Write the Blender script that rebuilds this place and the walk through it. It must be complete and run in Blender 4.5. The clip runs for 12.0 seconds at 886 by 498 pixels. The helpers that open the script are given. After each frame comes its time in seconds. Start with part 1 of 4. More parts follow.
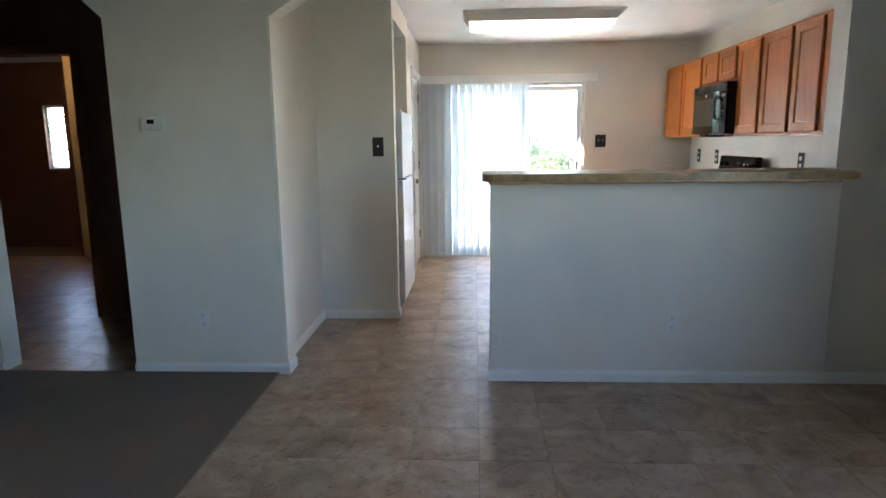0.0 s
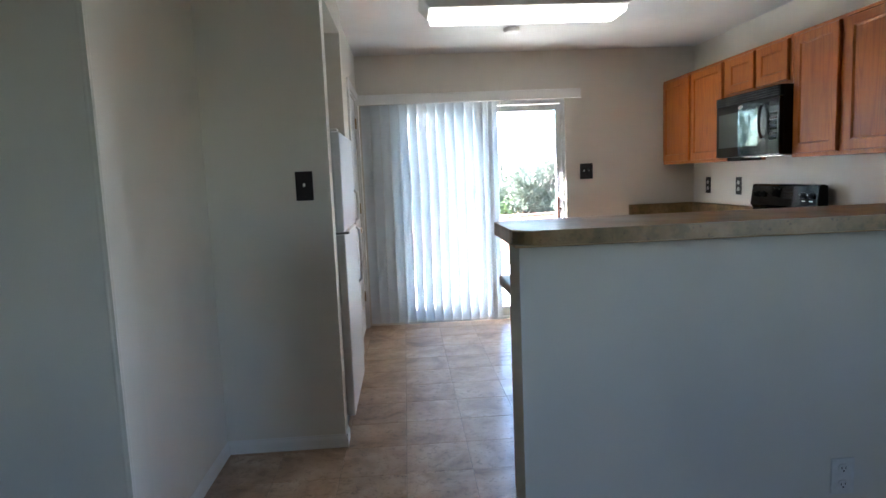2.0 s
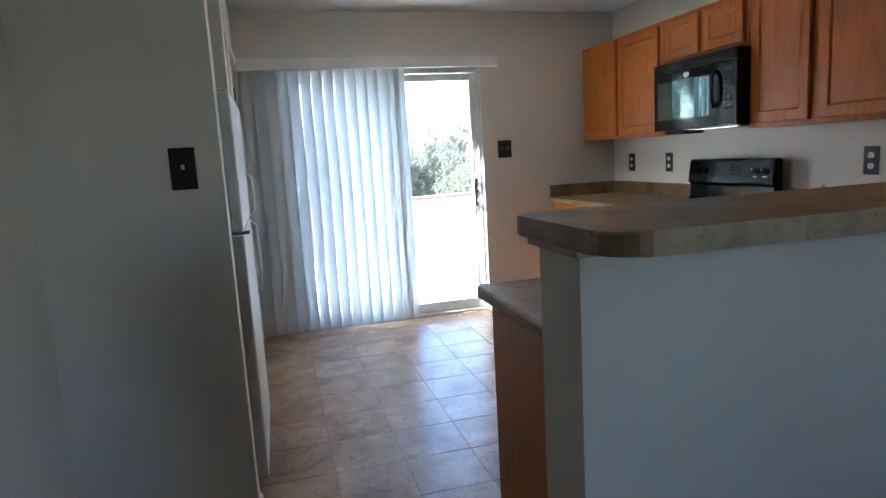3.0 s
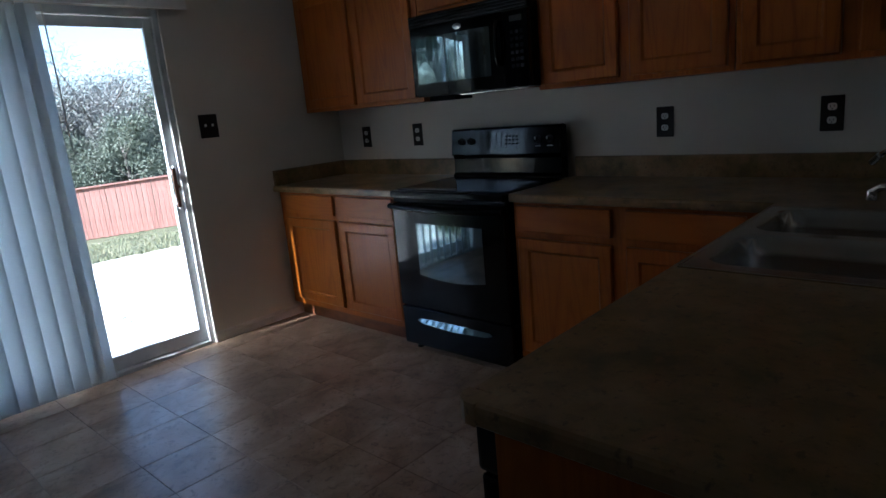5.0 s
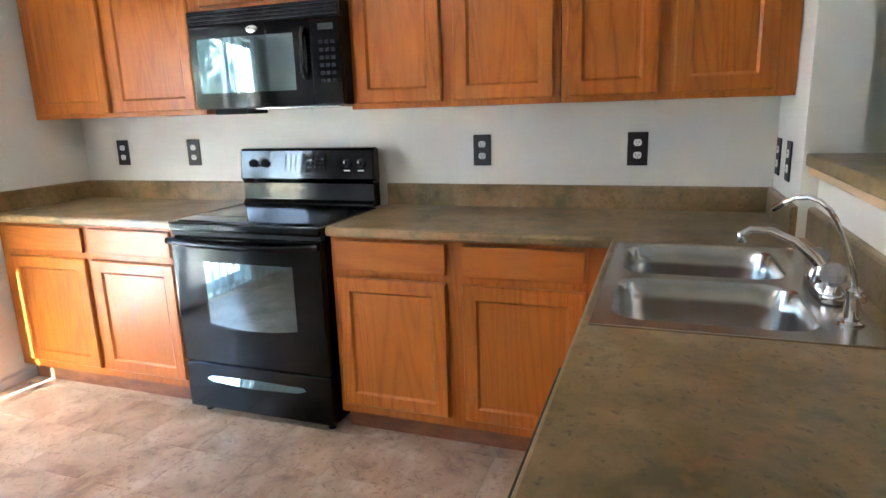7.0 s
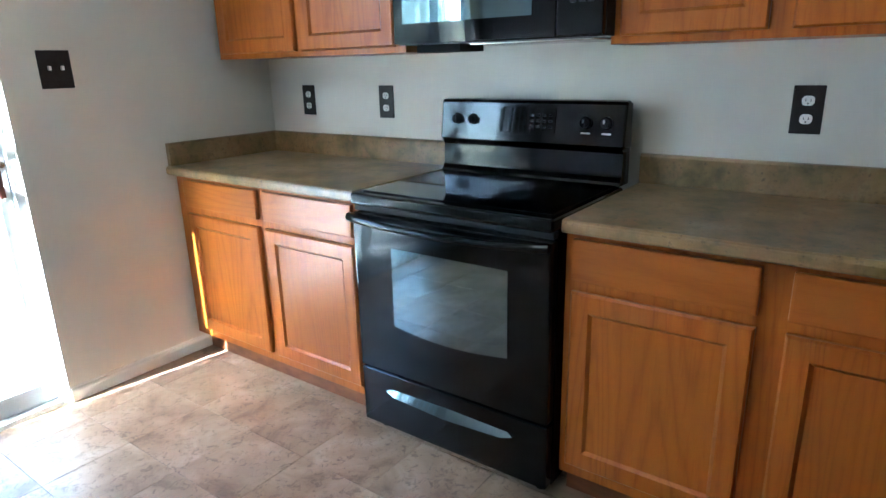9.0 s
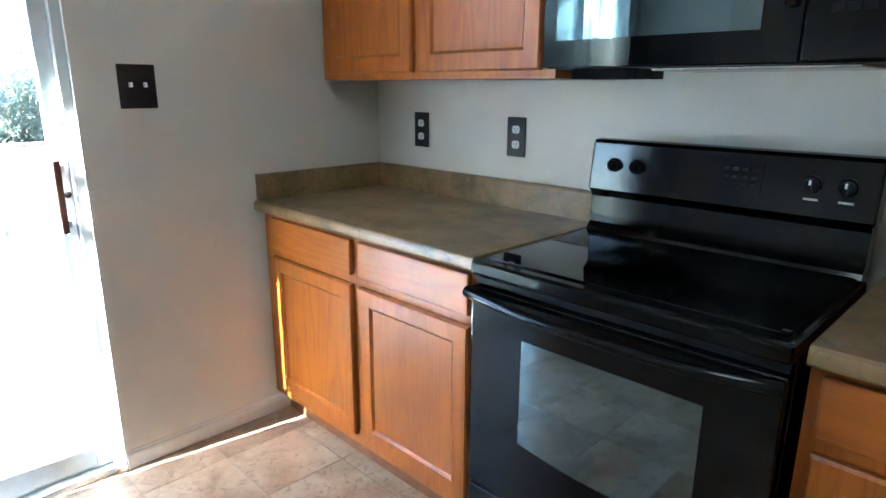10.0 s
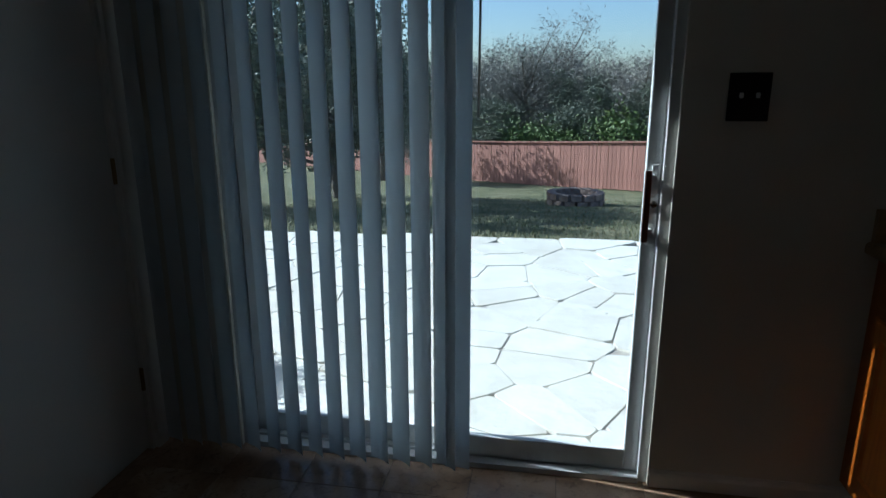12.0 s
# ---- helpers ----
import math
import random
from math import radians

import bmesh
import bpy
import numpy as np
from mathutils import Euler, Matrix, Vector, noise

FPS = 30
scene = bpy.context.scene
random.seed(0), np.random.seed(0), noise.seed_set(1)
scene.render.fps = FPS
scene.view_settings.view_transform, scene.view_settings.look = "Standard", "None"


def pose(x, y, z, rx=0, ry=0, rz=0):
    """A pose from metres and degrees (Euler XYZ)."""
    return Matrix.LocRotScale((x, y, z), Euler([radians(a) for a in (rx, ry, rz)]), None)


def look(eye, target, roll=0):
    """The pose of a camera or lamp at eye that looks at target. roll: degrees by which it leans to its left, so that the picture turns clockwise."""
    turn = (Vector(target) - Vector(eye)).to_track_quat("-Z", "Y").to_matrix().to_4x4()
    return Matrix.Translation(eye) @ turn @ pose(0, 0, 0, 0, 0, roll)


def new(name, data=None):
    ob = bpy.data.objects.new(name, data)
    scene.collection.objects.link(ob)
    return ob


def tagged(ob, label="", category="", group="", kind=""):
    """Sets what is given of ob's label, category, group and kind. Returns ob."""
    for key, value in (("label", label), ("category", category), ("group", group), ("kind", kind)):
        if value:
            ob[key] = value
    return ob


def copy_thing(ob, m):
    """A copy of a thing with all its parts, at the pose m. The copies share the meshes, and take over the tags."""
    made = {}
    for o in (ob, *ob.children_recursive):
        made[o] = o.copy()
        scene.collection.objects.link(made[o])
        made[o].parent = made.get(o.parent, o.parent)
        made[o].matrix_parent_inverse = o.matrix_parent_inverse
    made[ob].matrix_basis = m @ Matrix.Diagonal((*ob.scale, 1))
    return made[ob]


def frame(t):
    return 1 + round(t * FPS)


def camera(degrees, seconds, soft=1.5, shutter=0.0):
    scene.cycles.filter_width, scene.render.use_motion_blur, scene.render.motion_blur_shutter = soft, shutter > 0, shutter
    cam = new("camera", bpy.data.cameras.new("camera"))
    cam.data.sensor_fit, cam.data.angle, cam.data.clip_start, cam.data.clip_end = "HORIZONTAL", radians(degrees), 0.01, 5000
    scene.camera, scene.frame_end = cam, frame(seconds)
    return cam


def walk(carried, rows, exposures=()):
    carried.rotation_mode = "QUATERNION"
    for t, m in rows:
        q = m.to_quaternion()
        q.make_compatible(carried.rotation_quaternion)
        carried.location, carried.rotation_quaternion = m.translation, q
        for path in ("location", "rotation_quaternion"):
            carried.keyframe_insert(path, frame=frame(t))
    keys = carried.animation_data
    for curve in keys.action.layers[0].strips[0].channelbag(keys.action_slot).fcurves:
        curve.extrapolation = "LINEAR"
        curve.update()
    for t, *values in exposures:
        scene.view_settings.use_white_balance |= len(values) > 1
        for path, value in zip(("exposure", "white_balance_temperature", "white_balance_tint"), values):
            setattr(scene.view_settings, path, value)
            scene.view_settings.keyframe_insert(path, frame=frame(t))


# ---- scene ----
cam = camera(71.5, 12.0)
PATH = [
    (0, (0.697, 1.022, 1.354), (0.594, 2.989, 1.009), -0.7),
    (0.3, (0.683, 1.211, 1.358), (0.730, 3.175, 0.983), -0.5),
    (0.5, (0.686, 1.365, 1.332), (0.735, 3.343, 1.04), -1.1),
    (1, (0.638, 1.782, 1.32), (0.717, 3.753, 0.993), -2.3),
    (1.5, (0.546, 2.144, 1.339), (0.736, 4.117, 1.074), -1.9),
    (2, (0.463, 2.619, 1.329), (0.577, 4.602, 1.1), -2.4),
    (2.5, (0.357, 3.024, 1.312), (0.661, 4.983, 1.048), -3.2),
    (4.5, (0.171, 4.357, 1.318), (1.251, 5.993, 0.917), -3.5),
    (5, (0.235, 4.601, 1.325), (1.663, 5.928, 0.878), -5.1),
    (5.5, (0.199, 4.736, 1.332), (1.968, 5.526, 0.836), -3.2),
    (6, (0.156, 4.855, 1.344), (2.037, 5.306, 0.837), -3.0),
    (6.5, (0.2, 4.919, 1.351), (2.096, 5.291, 0.834), 0.1),
    (7, (0.397, 5.019, 1.353), (2.232, 5.68, 0.912), -1.8),
    (7.5, (0.547, 5.155, 1.341), (2.266, 6.053, 0.853), -2.3),
    (9.5, (1.193, 5.791, 1.321), (2.69, 6.999, 0.772), -0.4),
    (10, (1.369, 6.026, 1.338), (2.735, 7.396, 0.831), 0.3),
    (10.5, (1.528, 6.14, 1.332), (2.512, 7.8, 0.809), -0.4),
    (11, (1.635, 6.187, 1.33), (2.089, 8.072, 0.839), 0.4),
    (11.5, (1.565, 6.208, 1.34), (1.612, 8.141, 0.826), 1.4),
    (12, (1.559, 6.207, 1.36), (1.225, 8.115, 0.86), -0.2),
]
EXPOSURES = [(0, 5.65, 5850, 13), (2.5, 4.75, 5600, 14), (4.3, 3.45, 5250, 12), (5.05, 2.35, 5100, 12), (5.45, 4.0, 5300, 13), (5.8, 5.65, 5650, 12), (6.6, 6.2, 5650, 12), (7.5, 5.95, 5300, 9), (9.3, 5.4, 4850, 3), (10.2, 5.05, 4900, 3), (10.8, 2.6, 4900, 5), (11.3, 0.95, 4850, 4), (12.0, 0.6, 5100, 3)]
walk(cam, [(t, look(eye, target, roll)) for t, eye, target, roll in PATH], EXPOSURES)

# ---- light and exposure ----
SUN_AZ, SUN_EL = 8.0, 36.0
world = bpy.data.worlds.new("world")
scene.world = world
world.use_nodes = True
wn = world.node_tree.nodes
sky = wn.new("ShaderNodeTexSky")
sky.sky_type, sky.sun_disc = "NISHITA", False
sky.sun_elevation, sky.sun_rotation = radians(SUN_EL), radians(-90 + SUN_AZ)
world.node_tree.links.new(sky.outputs[0], wn["Background"].inputs[0])
wn["Background"].inputs[1].default_value = 0.09

sun = new("sun", bpy.data.lights.new("sun", "SUN"))
sun.data.energy, sun.data.angle, sun.data.color = 5.0, radians(0.5), (1.0, 0.95, 0.87)
a, e = radians(SUN_AZ), radians(SUN_EL)
sun.matrix_world = look((0, 0, 20), (math.cos(a) * math.cos(e), -math.sin(a) * math.cos(e), 20 - math.sin(e)))

# daylight of the living room's window in its east wall
day = new("window_daylight", bpy.data.lights.new("window_daylight", "AREA"))
day.data.shape, day.data.size, day.data.size_y, day.data.energy, day.data.color = "RECTANGLE", 1.2, 1.05, 0.22, (0.72, 0.84, 1.0)
day.matrix_world = look((3.03, 1.5, 1.5), (0.0, 1.5, 1.5))


# ---- helpers for meshes ----
def part(name, bm, material, parent=None, label="", smooth=False):
    """One mesh object out of a bmesh, under a thing or a part."""
    me = bpy.data.meshes.new(name)
    bmesh.ops.recalc_face_normals(bm, faces=bm.faces[:])
    bm.to_mesh(me)
    bm.free()
    if smooth:
        for p in me.polygons:
            p.use_smooth = True
        me.set_sharp_from_angle(angle=radians(35))
    me.materials.append(material)
    ob = new(name, me)
    ob.parent = parent
    if label:
        ob["label"] = label
    return ob


def share(name, me, parent, m):
    """Another object on the same mesh."""
    ob = new(name, me)
    ob.parent = parent
    ob.matrix_basis = m
    return ob


def thing(name, label, category, group="", kind="", at=(0, 0, 0)):
    ob = new(name)
    ob.empty_display_size = 0.1
    return tagged(ob, label, category, group, kind)


def box(bm, x0, x1, y0, y1, z0, z1, bevel=0.0, segments=2):
    vs = bmesh.ops.create_cube(bm, size=1)["verts"]
    for v in vs:
        v.co = Vector((x0 + (v.co.x + 0.5) * (x1 - x0), y0 + (v.co.y + 0.5) * (y1 - y0), z0 + (v.co.z + 0.5) * (z1 - z0)))
    if bevel:
        es = list({ed for v in vs for ed in v.link_edges})
        bmesh.ops.bevel(bm, geom=es, offset=bevel, segments=segments, affect="EDGES", profile=0.6)
    return bm


def boxes(rows, bevel=0.0, segments=2):
    bm = bmesh.new()
    for r in rows:
        box(bm, *r, bevel, segments)
    return bm


def tube(bm, pts, r, sides=12, cap=True):
    """A round bar along points; r is one radius or one for each point."""
    pts = [Vector(p) for p in pts]
    rs = r if isinstance(r, (list, tuple)) else [r] * len(pts)
    rings, side = [], None
    for i, p in enumerate(pts):
        d = (pts[min(i + 1, len(pts) - 1)] - pts[max(i - 1, 0)]).normalized()
        if side is None:
            side = d.orthogonal().normalized()
        side = (side - d * side.dot(d)).normalized()
        up = d.cross(side)
        rings.append([bm.verts.new(p + rs[i] * (math.cos(2 * math.pi * k / sides) * side + math.sin(2 * math.pi * k / sides) * up)) for k in range(sides)])
    for q, w in zip(rings, rings[1:]):
        for k in range(sides):
            bm.faces.new((q[k], q[(k + 1) % sides], w[(k + 1) % sides], w[k]))
    if cap:
        bm.faces.new(rings[0][::-1])
        bm.faces.new(rings[-1])
    return bm


def slab(bm, pts, z0, z1, bevel=0.0):
    """An outline in the plan, given a thickness, with rounded upper and lower edges."""
    lo = [bm.verts.new((x, y, z0)) for x, y in pts]
    hi = [bm.verts.new((x, y, z1)) for x, y in pts]
    n = len(pts)
    bm.faces.new(lo[::-1])
    bm.faces.new(hi)
    for i in range(n):
        bm.faces.new((lo[i], lo[(i + 1) % n], hi[(i + 1) % n], hi[i]))
    if bevel:
        es = [ed for ed in bm.edges if abs(ed.verts[0].co.z - ed.verts[1].co.z) < 1e-6]
        bmesh.ops.bevel(bm, geom=es, offset=bevel, segments=3, affect="EDGES", profile=0.5)
    return bm


def rounded(x0, x1, y0, y1, radii, n=5):
    """A rectangle's outline with rounded corners; radii from (x0, y0) counterclockwise."""
    out = []
    for (cx, cy, sx, sy, a0), r in zip(((x0, y0, 1, 1, 180), (x1, y0, -1, 1, 270), (x1, y1, -1, -1, 0), (x0, y1, 1, -1, 90)), radii):
        if r <= 0:
            out.append((cx, cy))
            continue
        for k in range(n + 1):
            g = radians(a0 + 90 * k / n)
            out.append((cx + sx * r + r * math.cos(g), cy + sy * r + r * math.sin(g)))
    return out


def prism(bm, outline, axis, a0, a1):
    """An outline of two coordinates, drawn along axis from a0 to a1 (x: outline is y, z; y: x, z)."""
    def put(u, v, w):
        return (w, u, v) if axis == "x" else (u, w, v)
    p = [bm.verts.new(put(u, v, a0)) for u, v in outline]
    q = [bm.verts.new(put(u, v, a1)) for u, v in outline]
    n = len(outline)
    bm.faces.new(p)
    bm.faces.new(q[::-1])
    for i in range(n):
        bm.faces.new((p[i], p[(i + 1) % n], q[(i + 1) % n], q[i]))
    return bm


def lathe(bm, c, profile, sides=24, axis="z"):
    """Radius and height pairs turned about an upright line, or about x or y."""
    c = Vector(c)
    rings = []
    for r, h in profile:
        ring = []
        for k in range(sides):
            u, v = r * math.cos(2 * math.pi * k / sides), r * math.sin(2 * math.pi * k / sides)
            ring.append(bm.verts.new(c + Vector({"z": (u, v, h), "x": (h, u, v), "y": (u, h, v)}[axis])))
        rings.append(ring)
    for q, w in zip(rings, rings[1:]):
        for k in range(sides):
            bm.faces.new((q[k], q[(k + 1) % sides], w[(k + 1) % sides], w[k]))
    bm.faces.new(rings[0][::-1])
    bm.faces.new(rings[-1])
    return bm


# ---- materials ----
def shader(name, base=(0.8, 0.8, 0.8), rough=0.5, metal=0.0):
    m = bpy.data.materials.new(name)
    m.use_nodes = True
    nt = m.node_tree
    b = nt.nodes["Principled BSDF"]
    b.inputs["Base Color"].default_value = (*base, 1)
    b.inputs["Roughness"].default_value = rough
    b.inputs["Metallic"].default_value = metal
    return m, nt, b


def coords(nt, stretch=(1, 1, 1), place=False):
    """World-sized coordinates, stretched along the grain."""
    src = nt.nodes.new("ShaderNodeNewGeometry").outputs["Position"] if place else nt.nodes.new("ShaderNodeTexCoord").outputs["Object"]
    mp = nt.nodes.new("ShaderNodeMapping")
    mp.inputs["Scale"].default_value = stretch
    nt.links.new(src, mp.inputs["Vector"])
    return mp.outputs["Vector"]


def grainy(nt, vec, scale, detail=4.0, rough=0.55, distort=0.0):
    n = nt.nodes.new("ShaderNodeTexNoise")
    n.inputs["Scale"].default_value, n.inputs["Detail"].default_value = scale, detail
    n.inputs["Roughness"].default_value, n.inputs["Distortion"].default_value = rough, distort
    nt.links.new(vec, n.inputs["Vector"])
    return n.outputs["Fac"]


def ramp(nt, fac, stops):
    r = nt.nodes.new("ShaderNodeValToRGB")
    el = r.color_ramp.elements
    while len(el) < len(stops):
        el.new(0.5)
    for q, (p, c) in zip(el, stops):
        q.position, q.color = p, (*c, 1) if len(c) == 3 else c
    nt.links.new(fac, r.inputs[0])
    return r.outputs[0]


def blend(nt, fac, c1, c2, mode="MIX"):
    m = nt.nodes.new("ShaderNodeMix")
    m.data_type, m.blend_type = "RGBA", mode
    for s, v in ((m.inputs[0], fac), (m.inputs[6], c1), (m.inputs[7], c2)):
        if isinstance(v, (int, float)):
            s.default_value = v
        elif isinstance(v, tuple):
            s.default_value = (*v, 1)
        else:
            nt.links.new(v, s)
    return m.outputs[2]


def relief(nt, b, fac, strength, dist=0.002):
    bp = nt.nodes.new("ShaderNodeBump")
    bp.inputs["Strength"].default_value, bp.inputs["Distance"].default_value = strength, dist
    nt.links.new(fac, bp.inputs["Height"])
    nt.links.new(bp.outputs[0], b.inputs["Normal"])


def span(nt, fac, lo, hi):
    r = nt.nodes.new("ShaderNodeMapRange")
    r.inputs["From Min"].default_value, r.inputs["From Max"].default_value = 0.3, 0.7
    r.inputs["To Min"].default_value, r.inputs["To Max"].default_value = lo, hi
    nt.links.new(fac, r.inputs["Value"])
    return r.outputs[0]


def paint(name, c, rough=0.6, peel=0.35, dirt=0.05):
    m, nt, b = shader(name, c, rough)
    v = coords(nt)
    big = grainy(nt, v, 1.3, 3)
    d = tuple(x * (1 - dirt * 2.2) for x in c)
    nt.links.new(ramp(nt, big, [(0.3, d), (0.6, c)]), b.inputs["Base Color"])
    relief(nt, b, grainy(nt, v, 170, 3), peel, 0.0015)
    nt.links.new(span(nt, grainy(nt, v, 5, 2), rough - 0.06, rough + 0.08), b.inputs["Roughness"])
    return m


def oak(name, stretch):
    """Honey-stained oak; the grain runs along the axis that is stretched least."""
    m, nt, b = shader(name, rough=0.32)
    v = coords(nt, stretch)
    fine = grainy(nt, v, 5.5, 8, 0.7)
    # contour lines of a slow noise give the arched figure of sawn oak
    slow = grainy(nt, v, 0.42, 1.5, 0.4, 0.3)
    mul = nt.nodes.new("ShaderNodeMath")
    mul.operation, mul.inputs[1].default_value = "MULTIPLY", 34.0
    nt.links.new(slow, mul.inputs[0])
    pp = nt.nodes.new("ShaderNodeMath")
    pp.operation, pp.inputs[1].default_value = "PINGPONG", 1.0
    nt.links.new(mul.outputs[0], pp.inputs[0])
    c = ramp(nt, pp.outputs[0], [(0.0, (0.325, 0.082, 0.006)), (0.35, (0.395, 0.108, 0.007)), (1.0, (0.43, 0.122, 0.008))])
    c = blend(nt, 0.5, c, ramp(nt, grainy(nt, v, 0.25, 3), [(0.3, (0.78, 0.72, 0.66)), (0.7, (1.08, 1.08, 1.06))]), "MULTIPLY")
    pores = ramp(nt, fine, [(0.32, (0.74, 0.62, 0.52)), (0.50, (1, 1, 1))])
    c = blend(nt, 0.8, c, pores, "MULTIPLY")
    info = nt.nodes.new("ShaderNodeObjectInfo")
    c = blend(nt, info.outputs["Random"], c, blend(nt, 0.5, c, (0.37, 0.108, 0.010)))
    nt.links.new(c, b.inputs["Base Color"])
    nt.links.new(span(nt, fine, 0.42, 0.30), b.inputs["Roughness"])
    relief(nt, b, fine, 0.12, 0.001)
    b.inputs["Specular IOR Level"].default_value = 0.35
    b.inputs["Coat Weight"].default_value, b.inputs["Coat Roughness"].default_value = 0.10, 0.2
    return m


M_WALL = paint("wall_paint", (0.72, 0.675, 0.585), 0.62)
# tan taken very dark: the hall's dimness is put into this colour
M_DIMHALL = paint("dim_hall_paint", (0.17, 0.10, 0.058), 0.6)
M_CEIL = paint("ceiling_paint", (0.76, 0.755, 0.73), 0.8, 0.8)
M_TRIM = paint("trim_paint", (0.78, 0.77, 0.73), 0.42, 0.06, 0.08)
M_PINE = paint("tan_board_paint", (0.62, 0.43, 0.235), 0.5, 0.1, 0.1)
# hall casings: the dome's warm, dim light is put into the colour
M_WARMCASING = paint("warm_lit_casing_paint", (0.30, 0.165, 0.075), 0.5, 0.1, 0.1)
M_DOOR = paint("door_paint", (0.76, 0.76, 0.74), 0.38, 0.05, 0.06)
M_OAK = oak("oak_upright", (14, 14, 1.1))
M_OAKH = oak("oak_level", (14, 1.1, 14))
M_TOE, nt, b = shader("toe_kick_board", (0.2, 0.07, 0.03), 0.55)
nt.links.new(ramp(nt, grainy(nt, coords(nt, (6, 2, 6)), 5, 6), [(0.3, (0.14, 0.045, 0.018)), (0.7, (0.24, 0.085, 0.032))]), b.inputs["Base Color"])

# olive-brown mottled laminate
M_TOP, nt, b = shader("countertop_laminate", rough=0.40)
v = coords(nt)
c = ramp(nt, grainy(nt, v, 7, 6, 0.6, 0.15), [(0.32, (0.115, 0.086, 0.034)), (0.44, (0.205, 0.140, 0.055)), (0.56, (0.275, 0.172, 0.070)), (0.70, (0.34, 0.235, 0.115))])
c = blend(nt, ramp(nt, grainy(nt, v, 26, 5, 0.65, 0.2), [(0.36, (0.7, 0.7, 0.7)), (0.48, (0, 0, 0))]), c, blend(nt, 0.6, c, (0.10, 0.082, 0.038)))
c = blend(nt, ramp(nt, grainy(nt, v, 15, 4, 0.6, 0.25), [(0.56, (0, 0, 0)), (0.68, (0.55, 0.55, 0.55))]), c, (0.32, 0.165, 0.075))
c = blend(nt, ramp(nt, grainy(nt, v, 60, 3, 0.6), [(0.60, (0, 0, 0)), (0.70, (0.6, 0.6, 0.6))]), c, (0.055, 0.040, 0.026))
nt.links.new(c, b.inputs["Base Color"])
nt.links.new(span(nt, grainy(nt, coords(nt), 4, 4), 0.30, 0.42), b.inputs["Roughness"])
relief(nt, b, grainy(nt, coords(nt), 220, 2), 0.06, 0.0005)

# vinyl floor tiles with a slate print
M_TILE, nt, b = shader("vinyl_tile", rough=0.4)
v = coords(nt, place=True)
info = nt.nodes.new("ShaderNodeObjectInfo")
sh = nt.nodes.new("ShaderNodeVectorMath")
sh.operation = "MULTIPLY_ADD"
cmb = nt.nodes.new("ShaderNodeCombineXYZ")
nt.links.new(info.outputs["Random"], cmb.inputs[0])
nt.links.new(info.outputs["Random"], cmb.inputs[2])
nt.links.new(cmb.outputs[0], sh.inputs[0])
sh.inputs[1].default_value = (37, 0, 19)
nt.links.new(v, sh.inputs[2])
w = sh.outputs[0]
c = ramp(nt, grainy(nt, w, 4.2, 7, 0.62, 0.6), [(0.32, (0.185, 0.105, 0.056)), (0.43, (0.325, 0.205, 0.118)), (0.56, (0.42, 0.285, 0.180)), (0.70, (0.50, 0.375, 0.265))])
c = blend(nt, ramp(nt, grainy(nt, w, 30, 6, 0.7, 1.0), [(0.36, (1, 1, 1)), (0.47, (0, 0, 0))]), c, blend(nt, 0.65, c, (0.12, 0.066, 0.036)))
c = blend(nt, ramp(nt, grainy(nt, v, 1.4, 3, 0.5), [(0.35, (0, 0, 0)), (0.70, (0.5, 0.5, 0.5))]), c, blend(nt, 0.5, c, (0.33, 0.27, 0.215)))
c = blend(nt, 0.3, c, ramp(nt, info.outputs["Random"], [(0.0, (0.84, 0.78, 0.74)), (0.5, (1.0, 0.96, 0.92)), (1.0, (1.12, 1.1, 1.1))]), "MULTIPLY")
nt.links.new(c, b.inputs["Base Color"])
nt.links.new(span(nt, grainy(nt, v, 9, 5), 0.29, 0.38), b.inputs["Roughness"])
relief(nt, b, grainy(nt, w, 40, 6), 0.30, 0.0015)
M_GROUT, nt, b = shader("tile_joint", (0.10, 0.072, 0.052), 0.7)
nt.links.new(ramp(nt, grainy(nt, coords(nt), 30, 4), [(0.3, (0.15, 0.11, 0.082)), (0.7, (0.25, 0.19, 0.145))]), b.inputs["Base Color"])

M_CARPET, nt, b = shader("carpet_pile", rough=0.95)
v = coords(nt)
c = ramp(nt, grainy(nt, v, 240, 3), [(0.3, (0.12, 0.086, 0.058)), (0.7, (0.235, 0.178, 0.125))])
nt.links.new(blend(nt, 0.3, c, ramp(nt, grainy(nt, v, 2.2, 3), [(0.3, (0.6, 0.6, 0.6)), (0.7, (1, 1, 1))]), "MULTIPLY"), b.inputs["Base Color"])
relief(nt, b, grainy(nt, v, 300, 2), 0.9, 0.006)

def black(name, rough, base=0.008, speck=0.0):
    m, nt, b = shader(name, (base, base, base * 1.08), rough)
    b.inputs["Specular IOR Level"].default_value = 0.3
    v = coords(nt)
    nt.links.new(span(nt, grainy(nt, v, 6, 4), rough * 0.8, rough * 1.5), b.inputs["Roughness"])
    if speck:
        relief(nt, b, grainy(nt, v, 400, 2), speck, 0.0006)
    return m


M_ENAMEL = black("black_enamel", 0.09, 0.0022)
M_BGLASS = black("black_glass", 0.03, 0.0015)
M_BPLAST = black("black_plastic", 0.38, 0.004, 0.12)
M_DARK = black("dark_recess", 0.7, 0.003)
M_KEY = black("key_print", 0.4, 0.014)
M_SMOKE, nt, b = shader("smoked_window_glass", (0.006, 0.0065, 0.007), 0.03)
b.inputs["IOR"].default_value = 3.0
b.inputs["Specular Tint"].default_value = (0.72, 0.94, 1.0, 1)
nt.links.new(span(nt, grainy(nt, coords(nt), 3, 2), 0.02, 0.06), b.inputs["Roughness"])
M_STEEL, nt, b = shader("brushed_steel", (0.52, 0.50, 0.47), 0.3, 1.0)
